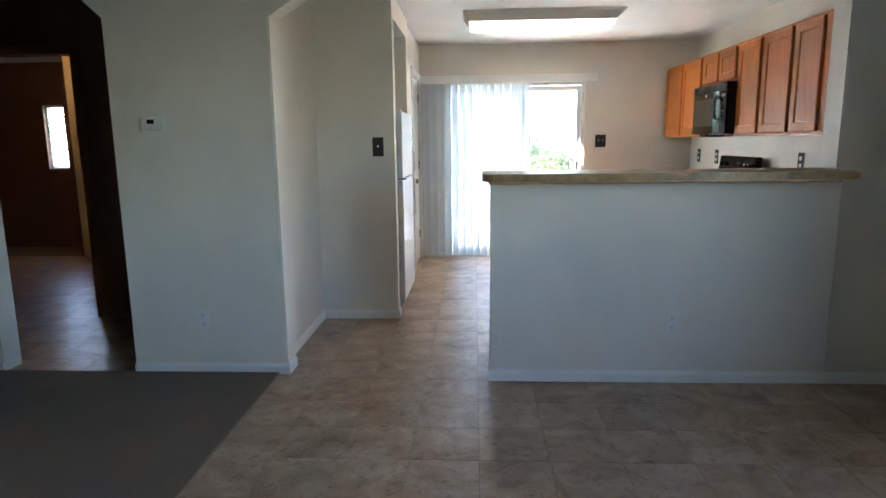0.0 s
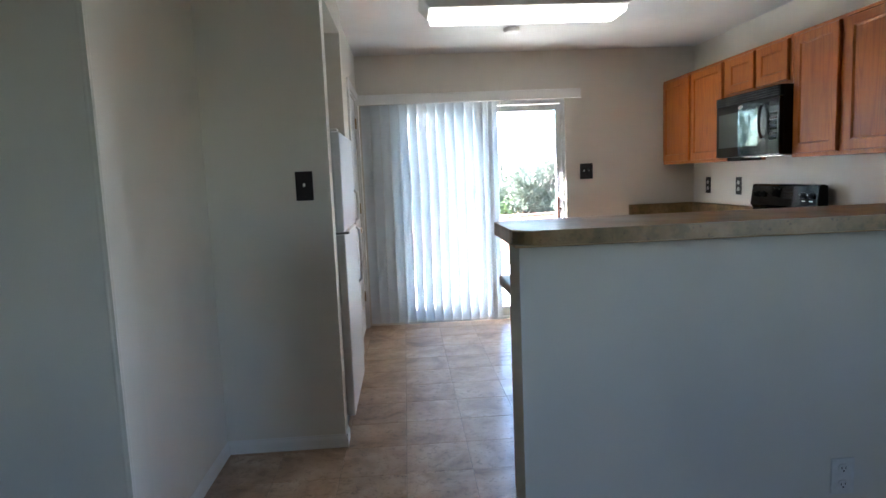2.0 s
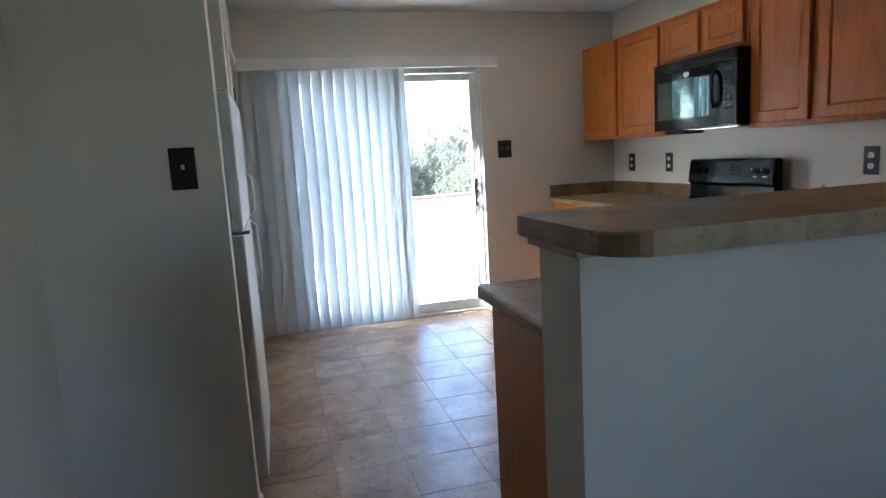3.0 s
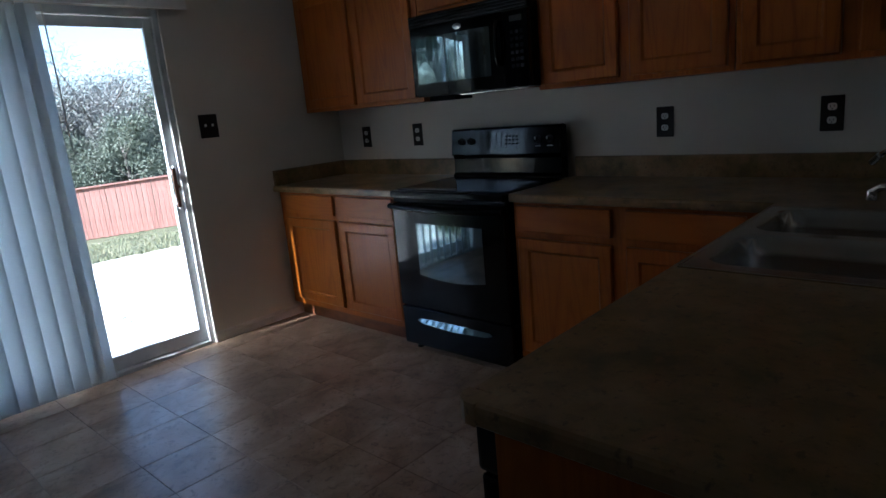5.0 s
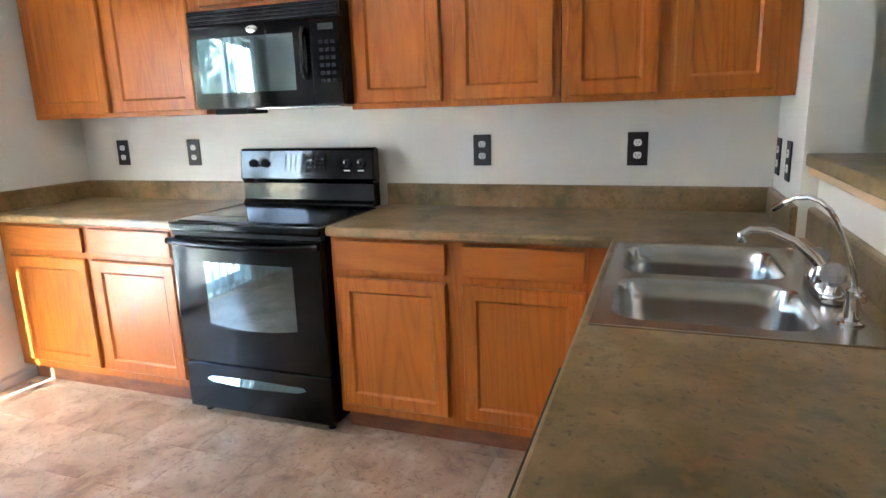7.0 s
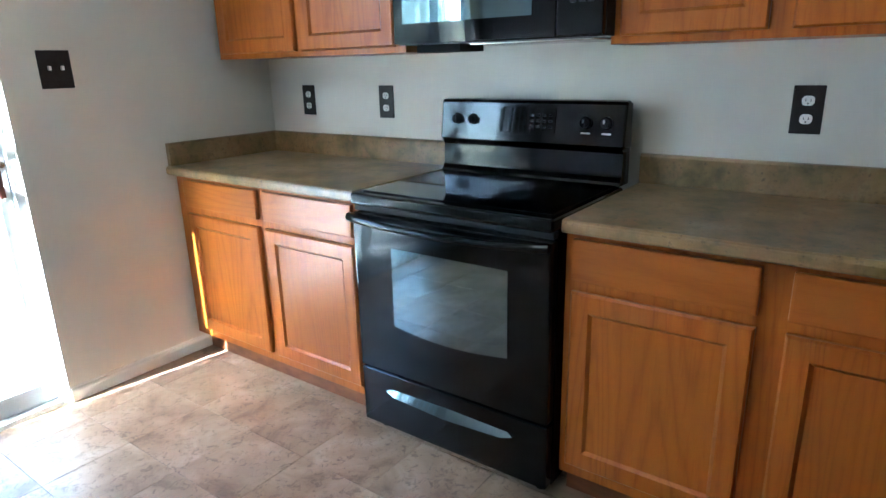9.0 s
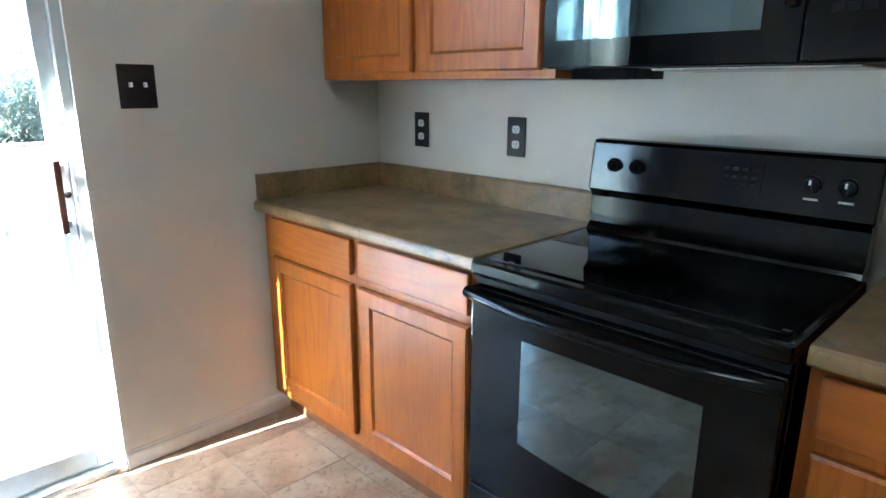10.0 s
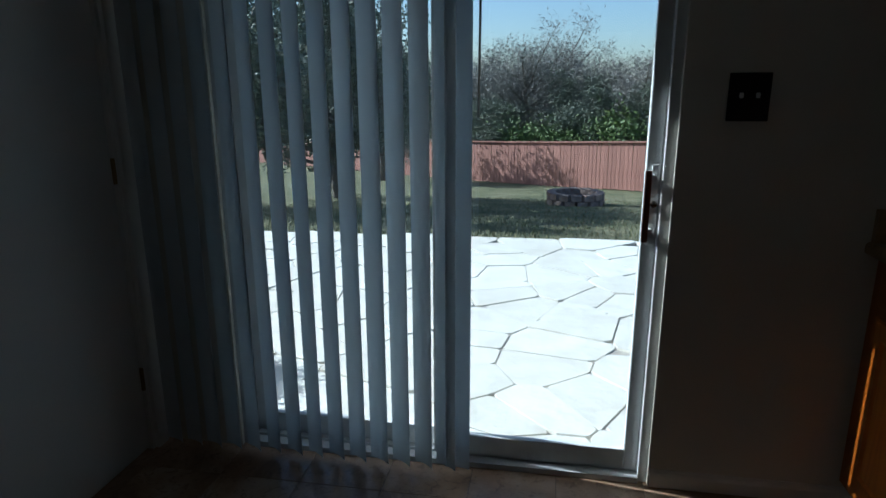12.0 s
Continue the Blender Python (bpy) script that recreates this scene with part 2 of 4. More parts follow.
nt.links.new(span(nt, grainy(nt, coords(nt), 5, 3), 0.20, 0.26), b.inputs["Roughness"])
M_CHROME = shader("chrome", (0.78, 0.78, 0.78), 0.07, 1.0)[0]
M_ACRYL, nt, b = shader("clear_acrylic", (0.92, 0.93, 0.95), 0.08)
b.inputs["Transmission Weight"].default_value = 0.7
M_PLATE, nt, b = shader("brown_plate_plastic", (0.018, 0.011, 0.008), 0.55)
nt.links.new(ramp(nt, grainy(nt, coords(nt), 60, 4), [(0.3, (0.010, 0.007, 0.006)), (0.7, (0.019, 0.013, 0.010))]), b.inputs["Base Color"])
M_WPLAST, nt, b = shader("white_plastic", (0.72, 0.70, 0.66), 0.35)
nt.links.new(ramp(nt, grainy(nt, coords(nt), 40, 3), [(0.3, (0.66, 0.64, 0.59)), (0.7, (0.75, 0.73, 0.69))]), b.inputs["Base Color"])
M_FRIDGE, nt, b = shader("fridge_enamel", (0.74, 0.74, 0.72), 0.3)
relief(nt, b, grainy(nt, coords(nt), 260, 2), 0.25, 0.0012)
M_GASKET = shader("grey_gasket", (0.22, 0.22, 0.22), 0.6)[0]
M_ALU, nt, b = shader("enamelled_aluminium", (0.62, 0.63, 0.62), 0.42)
nt.links.new(ramp(nt, grainy(nt, coords(nt), 7, 5), [(0.3, (0.52, 0.53, 0.52)), (0.65, (0.66, 0.67, 0.66))]), b.inputs["Base Color"])
M_BRASS = shader("dull_brass", (0.30, 0.22, 0.11), 0.4, 0.9)[0]
M_PULL, nt, b = shader("dark_wood_pull", (0.07, 0.028, 0.018), 0.4)
nt.links.new(ramp(nt, grainy(nt, coords(nt, (40, 40, 3)), 5, 4), [(0.3, (0.13, 0.04, 0.018)), (0.7, (0.24, 0.085, 0.04))]), b.inputs["Base Color"])
M_GLASS, nt, b = shader("window_glass", (0.93, 0.97, 0.96), 0.0)
b.inputs["Transmission Weight"].default_value, b.inputs["IOR"].default_value = 1.0, 1.45

# vinyl slats, through which daylight glows
M_SLAT, nt, b = shader("vinyl_slat", (0.80, 0.80, 0.78), 0.45)
tr = nt.nodes.new("ShaderNodeBsdfTranslucent")
tr.inputs[0].default_value = (0.66, 0.73, 0.78, 1)
mx = nt.nodes.new("ShaderNodeMixShader")
mx.inputs[0].default_value = 0.46
nt.links.new(b.outputs[0], mx.inputs[1])
nt.links.new(tr.outputs[0], mx.inputs[2])
nt.links.new(mx.outputs[0], nt.nodes["Material Output"].inputs[0])
relief(nt, b, grainy(nt, coords(nt, (60, 60, 4)), 4, 3), 0.08, 0.0006)

def glow(name, c, strength):
    m, nt, b = shader(name, (0.8, 0.8, 0.78), 0.4)
    b.inputs["Emission Color"].default_value = (*c, 1)
    b.inputs["Emission Strength"].default_value = strength
    return m


M_DIFF = glow("lit_diffuser", (1.0, 0.93, 0.80), 0.17)
M_DOME = glow("lit_glass_dome", (1.0, 0.5, 0.18), 0.4)
M_LED = glow("green_display", (0.25, 0.6, 0.35), 0.0001)
M_LED.node_tree.nodes["Principled BSDF"].inputs["Base Color"].default_value = (0.01, 0.012, 0.011, 1)

# outdoors
M_STONE, nt, b = shader("limestone_flag", rough=0.8)
v = coords(nt)
info = nt.nodes.new("ShaderNodeObjectInfo")
c = ramp(nt, grainy(nt, v, 3.2, 8, 0.65, 0.5), [(0.28, (0.60, 0.55, 0.47)), (0.5, (0.70, 0.66, 0.58)), (0.72, (0.76, 0.73, 0.66))])
c = blend(nt, 0.4, c, ramp(nt, info.outputs["Random"], [(0.0, (0.8, 0.76, 0.7)), (1.0, (1.05, 1.05, 1.05))]), "MULTIPLY")
nt.links.new(c, b.inputs["Base Color"])
relief(nt, b, grainy(nt, v, 9, 8), 0.7, 0.02)
M_JOINT, nt, b = shader("sandy_joint", rough=0.95)
nt.links.new(ramp(nt, grainy(nt, coords(nt), 25, 5), [(0.3, (0.30, 0.26, 0.21)), (0.7, (0.52, 0.47, 0.40))]), b.inputs["Base Color"])
M_GROUND, nt, b = shader("dry_lawn", rough=0.95)
v = coords(nt)
c = ramp(nt, grainy(nt, v, 1.1, 8, 0.65), [(0.3, (0.095, 0.105, 0.048)), (0.5, (0.18, 0.172, 0.085)), (0.7, (0.30, 0.265, 0.16))])
nt.links.new(blend(nt, ramp(nt, grainy(nt, v, 45, 4), [(0.35, (0, 0, 0)), (0.65, (1, 1, 1))]), c, blend(nt, 0.5, c, (0.05, 0.065, 0.02))), b.inputs["Base Color"])
relief(nt, b, grainy(nt, v, 60, 4), 1.0, 0.04)
M_GRASS, nt, b = shader("grass_blade", rough=0.7)
g = nt.nodes.new("ShaderNodeNewGeometry")
nt.links.new(ramp(nt, g.outputs["Random Per Island"], [(0.0, (0.09, 0.11, 0.045)), (0.5, (0.18, 0.17, 0.08)), (1.0, (0.34, 0.29, 0.17))]), b.inputs["Base Color"])
M_FENCE, nt, b = shader("red_cedar_board", rough=0.75)
info = nt.nodes.new("ShaderNodeObjectInfo")
v = coords(nt, (8, 8, 0.7))
c = ramp(nt, grainy(nt, v, 4, 7, 0.7), [(0.3, (0.25, 0.105, 0.078)), (0.7, (0.42, 0.215, 0.165))])
nt.links.new(blend(nt, 0.5, c, ramp(nt, info.outputs["Random"], [(0.0, (0.72, 0.7, 0.68)), (1.0, (1.12, 1.1, 1.1))]), "MULTIPLY"), b.inputs["Base Color"])
relief(nt, b, grainy(nt, v, 6, 5), 0.5, 0.006)
M_BARK, nt, b = shader("bark", rough=0.9)
v = coords(nt, (6, 6, 1.2))
nt.links.new(ramp(nt, grainy(nt, v, 4, 6), [(0.3, (0.05, 0.038, 0.03)), (0.7, (0.17, 0.14, 0.115))]), b.inputs["Base Color"])
relief(nt, b, grainy(nt, v, 5, 5), 0.8, 0.03)


def leaf(name, lo, mid, hi):
    m, nt, b = shader(name, rough=0.6)
    g = nt.nodes.new("ShaderNodeNewGeometry")
    info = nt.nodes.new("ShaderNodeObjectInfo")
    c = ramp(nt, g.outputs["Random Per Island"], [(0.0, lo), (0.5, mid), (1.0, hi)])
    nt.links.new(blend(nt, 0.5, c, ramp(nt, info.outputs["Random"], [(0.0, (0.7, 0.75, 0.7)), (1.0, (1.15, 1.1, 1.05))]), "MULTIPLY"), b.inputs["Base Color"])
    return m


M_LEAF = leaf("evergreen_oak_leaf", (0.075, 0.092, 0.062), (0.105, 0.122, 0.082), (0.14, 0.155, 0.11))
M_TWIG = leaf("bare_twig", (0.17, 0.158, 0.140), (0.21, 0.195, 0.175), (0.26, 0.245, 0.22))
M_SHRUB = leaf("light_green_leaf", (0.06, 0.10, 0.025), (0.11, 0.16, 0.04), (0.17, 0.22, 0.06))
M_PIT, nt, b = shader("fire_pit_stone", rough=0.9)
nt.links.new(ramp(nt, grainy(nt, coords(nt), 9, 6), [(0.3, (0.16, 0.11, 0.09)), (0.7, (0.33, 0.25, 0.21))]), b.inputs["Base Color"])


# ---- the structure ----
CEIL = 2.42


def wall(name, rows, label, material=None):
    return tagged(part(name, boxes(rows), material or M_WALL), label, "wall", kind="structure")


wall("wall_north", [(-4.08, 0.40, 8.21, 8.36, 0, CEIL), (1.94, 3.29, 8.21, 8.36, 0, CEIL), (0.40, 1.94, 8.21, 8.36, 2.0, CEIL)], "off-white painted wall with a sliding door opening")
wall("wall_east", [(3.14, 3.29, 4.60, 8.21, 0, CEIL)], "off-white painted wall behind the kitchen units")
# the return beside the bar, slightly out of square
bm = bmesh.new()
slab(bm, [(2.63, 4.60), (2.63, 4.442), (2.969, 4.380), (2.969, 4.377), (3.12, 4.377), (3.12, 4.55), (3.29, 4.55), (3.29, 4.60)], 0, CEIL)
tagged(part("wall_living_north", bm, M_WALL), "off-white painted wall beside the bar opening", "wall", kind="structure")
tagged(part("half_wall", boxes([(0.785, 2.63, 4.376, 4.55, 0, 1.118)]), M_WALL), "off-white painted half wall under the bar", "wall", kind="structure")
# wall with two openings whose upper corners are cut off
bm = bmesh.new()
prism(bm, [(-1.34, 0), (-0.41, 0), (-0.41, 2.03), (-0.06, 2.24), (2.43, 2.24), (2.628, 2.10), (2.628, CEIL), (-4.6, CEIL), (-4.6, 0), (-2.17, 0), (-2.17, 2.04), (-1.97, 2.24), (-1.55, 2.24), (-1.34, 2.04)], "y", 4.458, 4.60)
tagged(part("wall_arches", bm, M_WALL), "off-white painted wall with two clipped-corner openings", "wall", kind="structure")
part("corner_bead", tube(bmesh.new(), [(-0.424, 4.472, 0.0), (-0.424, 4.472, 2.03)], 0.0155, 14), M_WALL, bpy.data.objects["wall_arches"], smooth=True)
wall("wall_passage_west", [(-0.63, -0.48, 4.60, 5.63, 0, CEIL)], "off-white painted side wall of the passage")
wall("wall_fridge_south", [(-0.85, 0.105, 5.63, 5.745, 0, CEIL)], "off-white painted end wall beside the refrigerator")
wall("wall_fridge_back", [(-0.85, -0.72, 5.745, 6.62, 0, CEIL)], "off-white painted wall behind the refrigerator")
wall("wall_fridge_header", [(-0.72, 0.10, 5.745, 6.60, 2.25, CEIL)], "off-white painted header over the refrigerator niche")
wall("wall_west", [(-0.72, 0.10, 6.60, 6.72, 0, CEIL), (-0.05, 0.07, 6.72, 7.32, 0, CEIL), (-0.05, 0.07, 7.32, 8.14, 2.04, CEIL), (-0.05, 0.07, 8.14, 8.21, 0, CEIL)], "off-white painted wall with a closed door")
wall("wall_living_west", [(-4.75, -4.6, -2.65, 4.60, 0, CEIL)], "off-white painted living room wall")
wall("wall_living_east", [(2.97, 3.12, -2.65, 0.9, 0, CEIL), (2.97, 3.12, 2.1, 4.376, 0, CEIL), (2.97, 3.12, 0.9, 2.1, 0, 0.97), (2.97, 3.12, 0.9, 2.1, 2.03, CEIL)], "off-white painted living room wall with a window opening")
wall("wall_living_south", [(-4.6, 2.97, -2.65, -2.5, 0, CEIL)], "off-white painted living room wall")
# hall and the room behind it; their wall colour carries the shade
wall("wall_hall_north", [(-2.31, -1.95, 5.65, 5.77, 0, CEIL), (-1.95, -1.13, 5.65, 5.77, 2.03, CEIL), (-1.13, -0.85, 5.65, 5.77, 0, CEIL), (-3.20, -2.31, 5.65, 5.77, 2.03, CEIL), (-6.4, -3.20, 5.65, 5.77, 0, CEIL)], "hall wall with doorways, tan darkened for shade", M_DIMHALL)
wall("wall_hall_south", [(-6.4, -4.6, 4.458, 4.60, 0, CEIL)], "added wall that closes the hall, tan darkened for shade", M_DIMHALL)
wall("wall_hall_west", [(-6.4, -6.25, 4.60, 9.15, 0, CEIL)], "wall with its shade put into a dark tan", M_DIMHALL)
wall("wall_room_north", [(-6.25, -4.95, 9.0, 9.15, 0, CEIL), (-4.67, -4.20, 9.0, 9.15, 0, CEIL), (-4.95, -4.67, 9.0, 9.15, 0, 1.05), (-4.95, -4.67, 9.0, 9.15, 1.88, CEIL)], "wall with a narrow window, tan darkened for shade", M_DIMHALL)
wall("wall_room_east", [(-4.20, -4.08, 8.36, 9.15, 0, CEIL), (-2.31, -2.19, 5.77, 8.21, 0, CEIL)], "wall with its shade put into a dark tan", M_DIMHALL)
tagged(part("ceiling", boxes([(-6.4, 3.12, -2.65, 4.376, CEIL, CEIL + 0.2), (-6.4, 3.29, 4.376, 8.36, CEIL, CEIL + 0.2), (-6.4, -4.08, 8.36, 9.15, CEIL, CEIL + 0.2)]), M_CEIL), "white textured ceiling", "ceiling", kind="structure")

floor = tagged(part("floor", boxes([(-6.4, 3.12, -2.65, 4.376, -0.2, -0.0025), (-6.4, 3.29, 4.376, 8.36, -0.2, -0.0025), (-6.4, -4.08, 8.36, 9.15, -0.2, -0.0025)]), M_GROUT), "brown slate-look vinyl tile floor", "floor", kind="structure")
tagged(part("carpet", boxes([(-4.6, -0.465, -2.5, 4.455, -0.001, 0.012)], 0.004), M_CARPET), "grey-beige cut pile carpet", "floor", kind="structure")


def baseboard(axis, at, side, a, b):
    """A moulded skirting board on a wall's face; side is the way that it faces."""
    o = [(0, 0), (0.012, 0), (0.012, 0.044), (0.009, 0.053), (0.005, 0.058), (0.004, 0.067), (0, 0.067)]
    bm = bmesh.new()
    prism(bm, [(at + side * (u - 0.001), v) for u, v in o], "x" if axis == "y" else "y", a, b)
    tagged(part("baseboard", bm, M_TRIM), "white painted moulded baseboard along the wall", "baseboard", kind="structure")


for row in (("y", 8.21, -1, 1.945, 2.62), ("y", 4.376, -1, 0.773, 2.97), ("x", 0.785, -1, 4.376, 4.55), ("y", 4.458, -1, -1.34, -0.40), ("x", -0.41, 1, 4.446, 4.60),
            ("x", -0.48, 1, 4.60, 5.62), ("y", 5.63, -1, -0.48, 0.117), ("x", 0.105, 1, 5.618, 5.745), ("x", 0.07, 1, 6.72, 7.25), ("y", 4.458, -1, -4.6, -2.17), ("x", -1.34, -1, 4.458, 4.60), ("x", 2.97, -1, -2.5, 4.364)):
    baseboard(*row)

# ---- sliding glass door ----
door = thing("door_1", "white aluminium sliding glass door onto the patio", "door", kind="structure")
J = 0.032
part("frame", boxes([(0.40, 0.40 + J, 8.225, 8.35, 0.0, 2.0), (1.94 - J, 1.94, 8.225, 8.35, 0.0, 2.0), (0.40 + J, 1.94 - J, 8.225, 8.35, 2.0 - 0.04, 2.0)], 0.003), M_ALU, door)
part("sill", boxes([(0.40 + J, 1.94 - J, 8.21, 8.35, 0.0, 0.022), (0.40 + J, 1.94 - J, 8.255, 8.262, 0.022, 0.034), (0.40 + J, 1.94 - J, 8.300, 8.307, 0.022, 0.034)], 0.002), M_ALU, door)


def leafpane(name, x0, x1, y0, y1, pull):
    s = 0.048
    ob = part(name, boxes([(x0, x0 + s, y0, y1, 0.034, 1.955), (x1 - s, x1, y0, y1, 0.034, 1.955), (x0 + s, x1 - s, y0, y1, 0.034, 0.11), (x0 + s, x1 - s, y0, y1, 1.90, 1.955)], 0.004), M_ALU, door)
    ym = (y0 + y1) / 2
    g = part("pane", boxes([(x0 + s - 0.004, x1 - s + 0.004, ym - 0.003, ym + 0.003, 0.107, 1.903)]), M_GLASS, ob, "clear glass")
    g.visible_shadow = False
    if pull:
        part("handle", boxes([(x1 - 0.054, x1 - 0.034, y0 - 0.050, y0 - 0.028, 0.885, 1.115)], 0.005), M_PULL, ob, "dark wooden pull handle")
        part("handle_bracket", boxes([(x1 - 0.048, x1 - 0.020, y0 - 0.030, y0 + 0.001, 0.90, 0.925), (x1 - 0.048, x1 - 0.020, y0 - 0.030, y0 + 0.001, 1.075, 1.10), (x1 - 0.030, x1 - 0.008, y0 - 0.008, y0 + 0.001, 0.87, 1.13)], 0.002), M_ALU, ob)
        bm = bmesh.new()
        lathe(bm, (x1 - 0.019, y0 - 0.008, 1.005), [(0.011, 0.0), (0.011, -0.012), (0.004, -0.014)], 14, "y")
        part("latch", bm, M_STEEL, ob)
    return ob


leafpane("fixed_panel", 0.434, 1.205, 8.288, 8.318, False)
leafpane("sliding_panel", 1.165, 1.906, 8.245, 8.275, True)

# ---- vertical blind ----
blind = thing("vertical_blind", "white vinyl vertical blind, half drawn across the sliding door", "blind")
part("headrail", boxes([(0.10, 2.05, 8.118, 8.158, 2.005, 2.035)], 0.003), M_ALU, blind)
bm = bmesh.new()
prism(bm, [(8.098, 1.988), (8.104, 1.984), (8.112, 1.996), (8.112, 2.062), (8.205, 2.062), (8.205, 2.068), (8.104, 2.070), (8.098, 2.062)], "x", 0.085, 2.058)
part("valance", bm, M_TRIM, blind, "cream valance strip")
# one slat about its hanger, bowed across its width
W = 0.0445
bm = bmesh.new()
prof = [(W * math.sin(u) / math.sin(1.1) , 0.008 * (math.cos(u) - math.cos(1.1)) / (1 - math.cos(1.1))) for u in [1.1 * (k / 4 - 1) for k in range(9)]]
lo = [bm.verts.new((u, q, 0.028)) for u, q in prof]
hi = [bm.verts.new((u, q, 1.985)) for u, q in prof]
lo2 = [bm.verts.new((u, q + 0.0012, 0.028)) for u, q in prof]
hi2 = [bm.verts.new((u, q + 0.0012, 1.985)) for u, q in prof]
for k in range(8):
    bm.faces.new((lo[k], lo[k + 1], hi[k + 1], hi[k]))
    bm.faces.new((lo2[k + 1], lo2[k], hi2[k], hi2[k + 1]))
    bm.faces.new((lo[k + 1], lo[k], lo2[k], lo2[k + 1]))
    bm.faces.new((hi[k], hi[k + 1], hi2[k + 1], hi2[k]))
bm.faces.new((lo[0], hi[0], hi2[0], lo2[0]))
bm.faces.new((lo[8], lo2[8], hi2[8], hi[8]))
slat = part("slat", bm, M_SLAT, blind, smooth=True)
SLATS = [(0.146 + 0.083 * k, -32 + random.uniform(-4, 4)) for k in range(14)]
SLATS = [(x, a + (8 if x < 0.42 else 0)) for x, a in SLATS] + [(1.268, -5)]
slat.matrix_basis = pose(SLATS[0][0], 8.155, 0, 0, 0, SLATS[0][1])
clip = None
for k, (x, turn) in enumerate(SLATS):
    if k:
        share("slat", slat.data, blind, pose(x, 8.155, 0, 0, 0, turn))
    if clip is None:
        clip = part("hanger", boxes([(-0.006, 0.006, -0.002, 0.003, 1.975, 2.006)], 0.001), M_WPLAST, blind)
        clip.matrix_basis = pose(x, 8.153, 0, 0, 0, turn)
    else:
        share("hanger", clip.data, blind, pose(x, 8.153, 0, 0, 0, turn))
part("wand", tube(bmesh.new(), [(1.335, 8.135, 2.0), (1.337, 8.13, 1.6), (1.335, 8.128, 1.28)], 0.004, 8), M_WPLAST, blind, smooth=True)

# ---- door in the kitchen's west wall ----
d2 = thing("door_2", "white painted closed door with brass hinges", "door", kind="structure")
part("slab", boxes([(0.015, 0.055, 7.34, 8.12, 0.012, 2.02)], 0.002), M_DOOR, d2)
part("jamb", boxes([(-0.05, 0.07, 7.32, 7.337, 0, 2.04), (-0.05, 0.07, 8.123, 8.14, 0, 2.04), (-0.05, 0.07, 7.337, 8.123, 2.023, 2.04)]), M_TRIM, d2)
part("casing", boxes([(0.071, 0.088, 7.262, 7.325, 0, 2.09), (0.071, 0.088, 8.135, 8.198, 0, 2.09), (0.071, 0.088, 7.325, 8.135, 2.03, 2.09)], 0.004), M_TRIM, d2)
for z in (0.30, 1.09, 1.83):
    part("hinge", tube(bmesh.new(), [(0.062, 8.121, z - 0.045), (0.062, 8.121, z + 0.045)], 0.0075, 10), M_BRASS, d2, "dull brass hinge", True)
bm = bmesh.new()
lathe(bm, (0.055, 7.40, 0.95), [(0.03, 0), (0.03, 0.006), (0.011, 0.01), (0.011, 0.03), (0.024, 0.038), (0.027, 0.052), (0.018, 0.064)], 18, "x")
part("knob", bm, M_BRASS, d2, smooth=True)

# ---- hall doorways ----
for n, (x0, x1) in enumerate(((-3.20, -2.31), (-1.95, -1.13))):
    dw = thing("doorway", "hall doorway, casing coloured as if warmly lit", "doorway", kind="structure")
    part("casing", boxes([(x0 - 0.06, x0 + 0.003, 5.632, 5.649, 0, 2.09), (x1 - 0.003, x1 + 0.06, 5.632, 5.649, 0, 2.09), (x0 + 0.003, x1 - 0.003, 5.632, 5.649, 2.027, 2.09)], 0.004), M_WARMCASING, dw)
    if n:
        part("slab", boxes([(x0 + 0.015, x1 - 0.015, 5.68, 5.72, 0.012, 2.02)], 0.003), M_DOOR, dw)
win = thing("window_1", "narrow window with white horizontal blinds", "window", kind="structure")
part("window_frame", boxes([(-4.95, -4.925, 9.06, 9.13, 1.05, 1.88), (-4.695, -4.67, 9.06, 9.13, 1.05, 1.88), (-4.925, -4.695, 9.06, 9.13, 1.05, 1.075), (-4.925, -4.695, 9.06, 9.13, 1.855, 1.88)]), M_ALU, win)
ln = None
for k in range(24):
    m = pose(-4.81, 9.04, 1.09 + 0.033 * k, 28, 0, 0)
    if ln is None:
        ln = part("blind_slat", boxes([(-0.125, 0.125, -0.013, 0.013, -0.0006, 0.0006)]), M_SLAT, win)
        ln.matrix_basis = m
    else:
        share("blind_slat", ln.data, win, m)
dome = thing("ceiling_dome_light", "lit glass dome ceiling light in the dark room", "ceiling light")
bm = bmesh.new()
lathe(bm, (-4.25, 7.66, CEIL), [(0.15, -0.002), (0.155, -0.02), (0.15, -0.03)], 24)
part("base", bm, M_BRASS, dome)
bm = bmesh.new()
lathe(bm, (-4.25, 7.66, CEIL), [(0.145, -0.03), (0.13, -0.06), (0.09, -0.085), (0.03, -0.098)], 24)
part("shade", bm, M_DOME, dome, smooth=True)

# ---- kitchen ceiling ----
fix = thing("ceiling_light", "lit fluorescent ceiling light with a wide cream frame", "ceiling light")
bm = bmesh.new()
lo = rounded(0.655, 1.875, 6.40, 6.70, (0.01,) * 4, 2)
hi = rounded(0.605, 1.95, 6.36, 6.74, (0.02,) * 4, 2)
r0 = [bm.verts.new((x, y, CEIL - 0.002)) for x, y in hi]
r1 = [bm.verts.new((x, y, CEIL - 0.022)) for x, y in hi]
r2 = [bm.verts.new((x, y, CEIL - 0.085)) for x, y in lo]
for p, q in ((r0, r1), (r1, r2)):
    for k in range(len(p)):
        bm.faces.new((p[k], p[(k + 1) % len(p)], q[(k + 1) % len(p)], q[k]))
bm.faces.new(r0)
part("frame", bm, M_TRIM, fix, "cream painted frame")
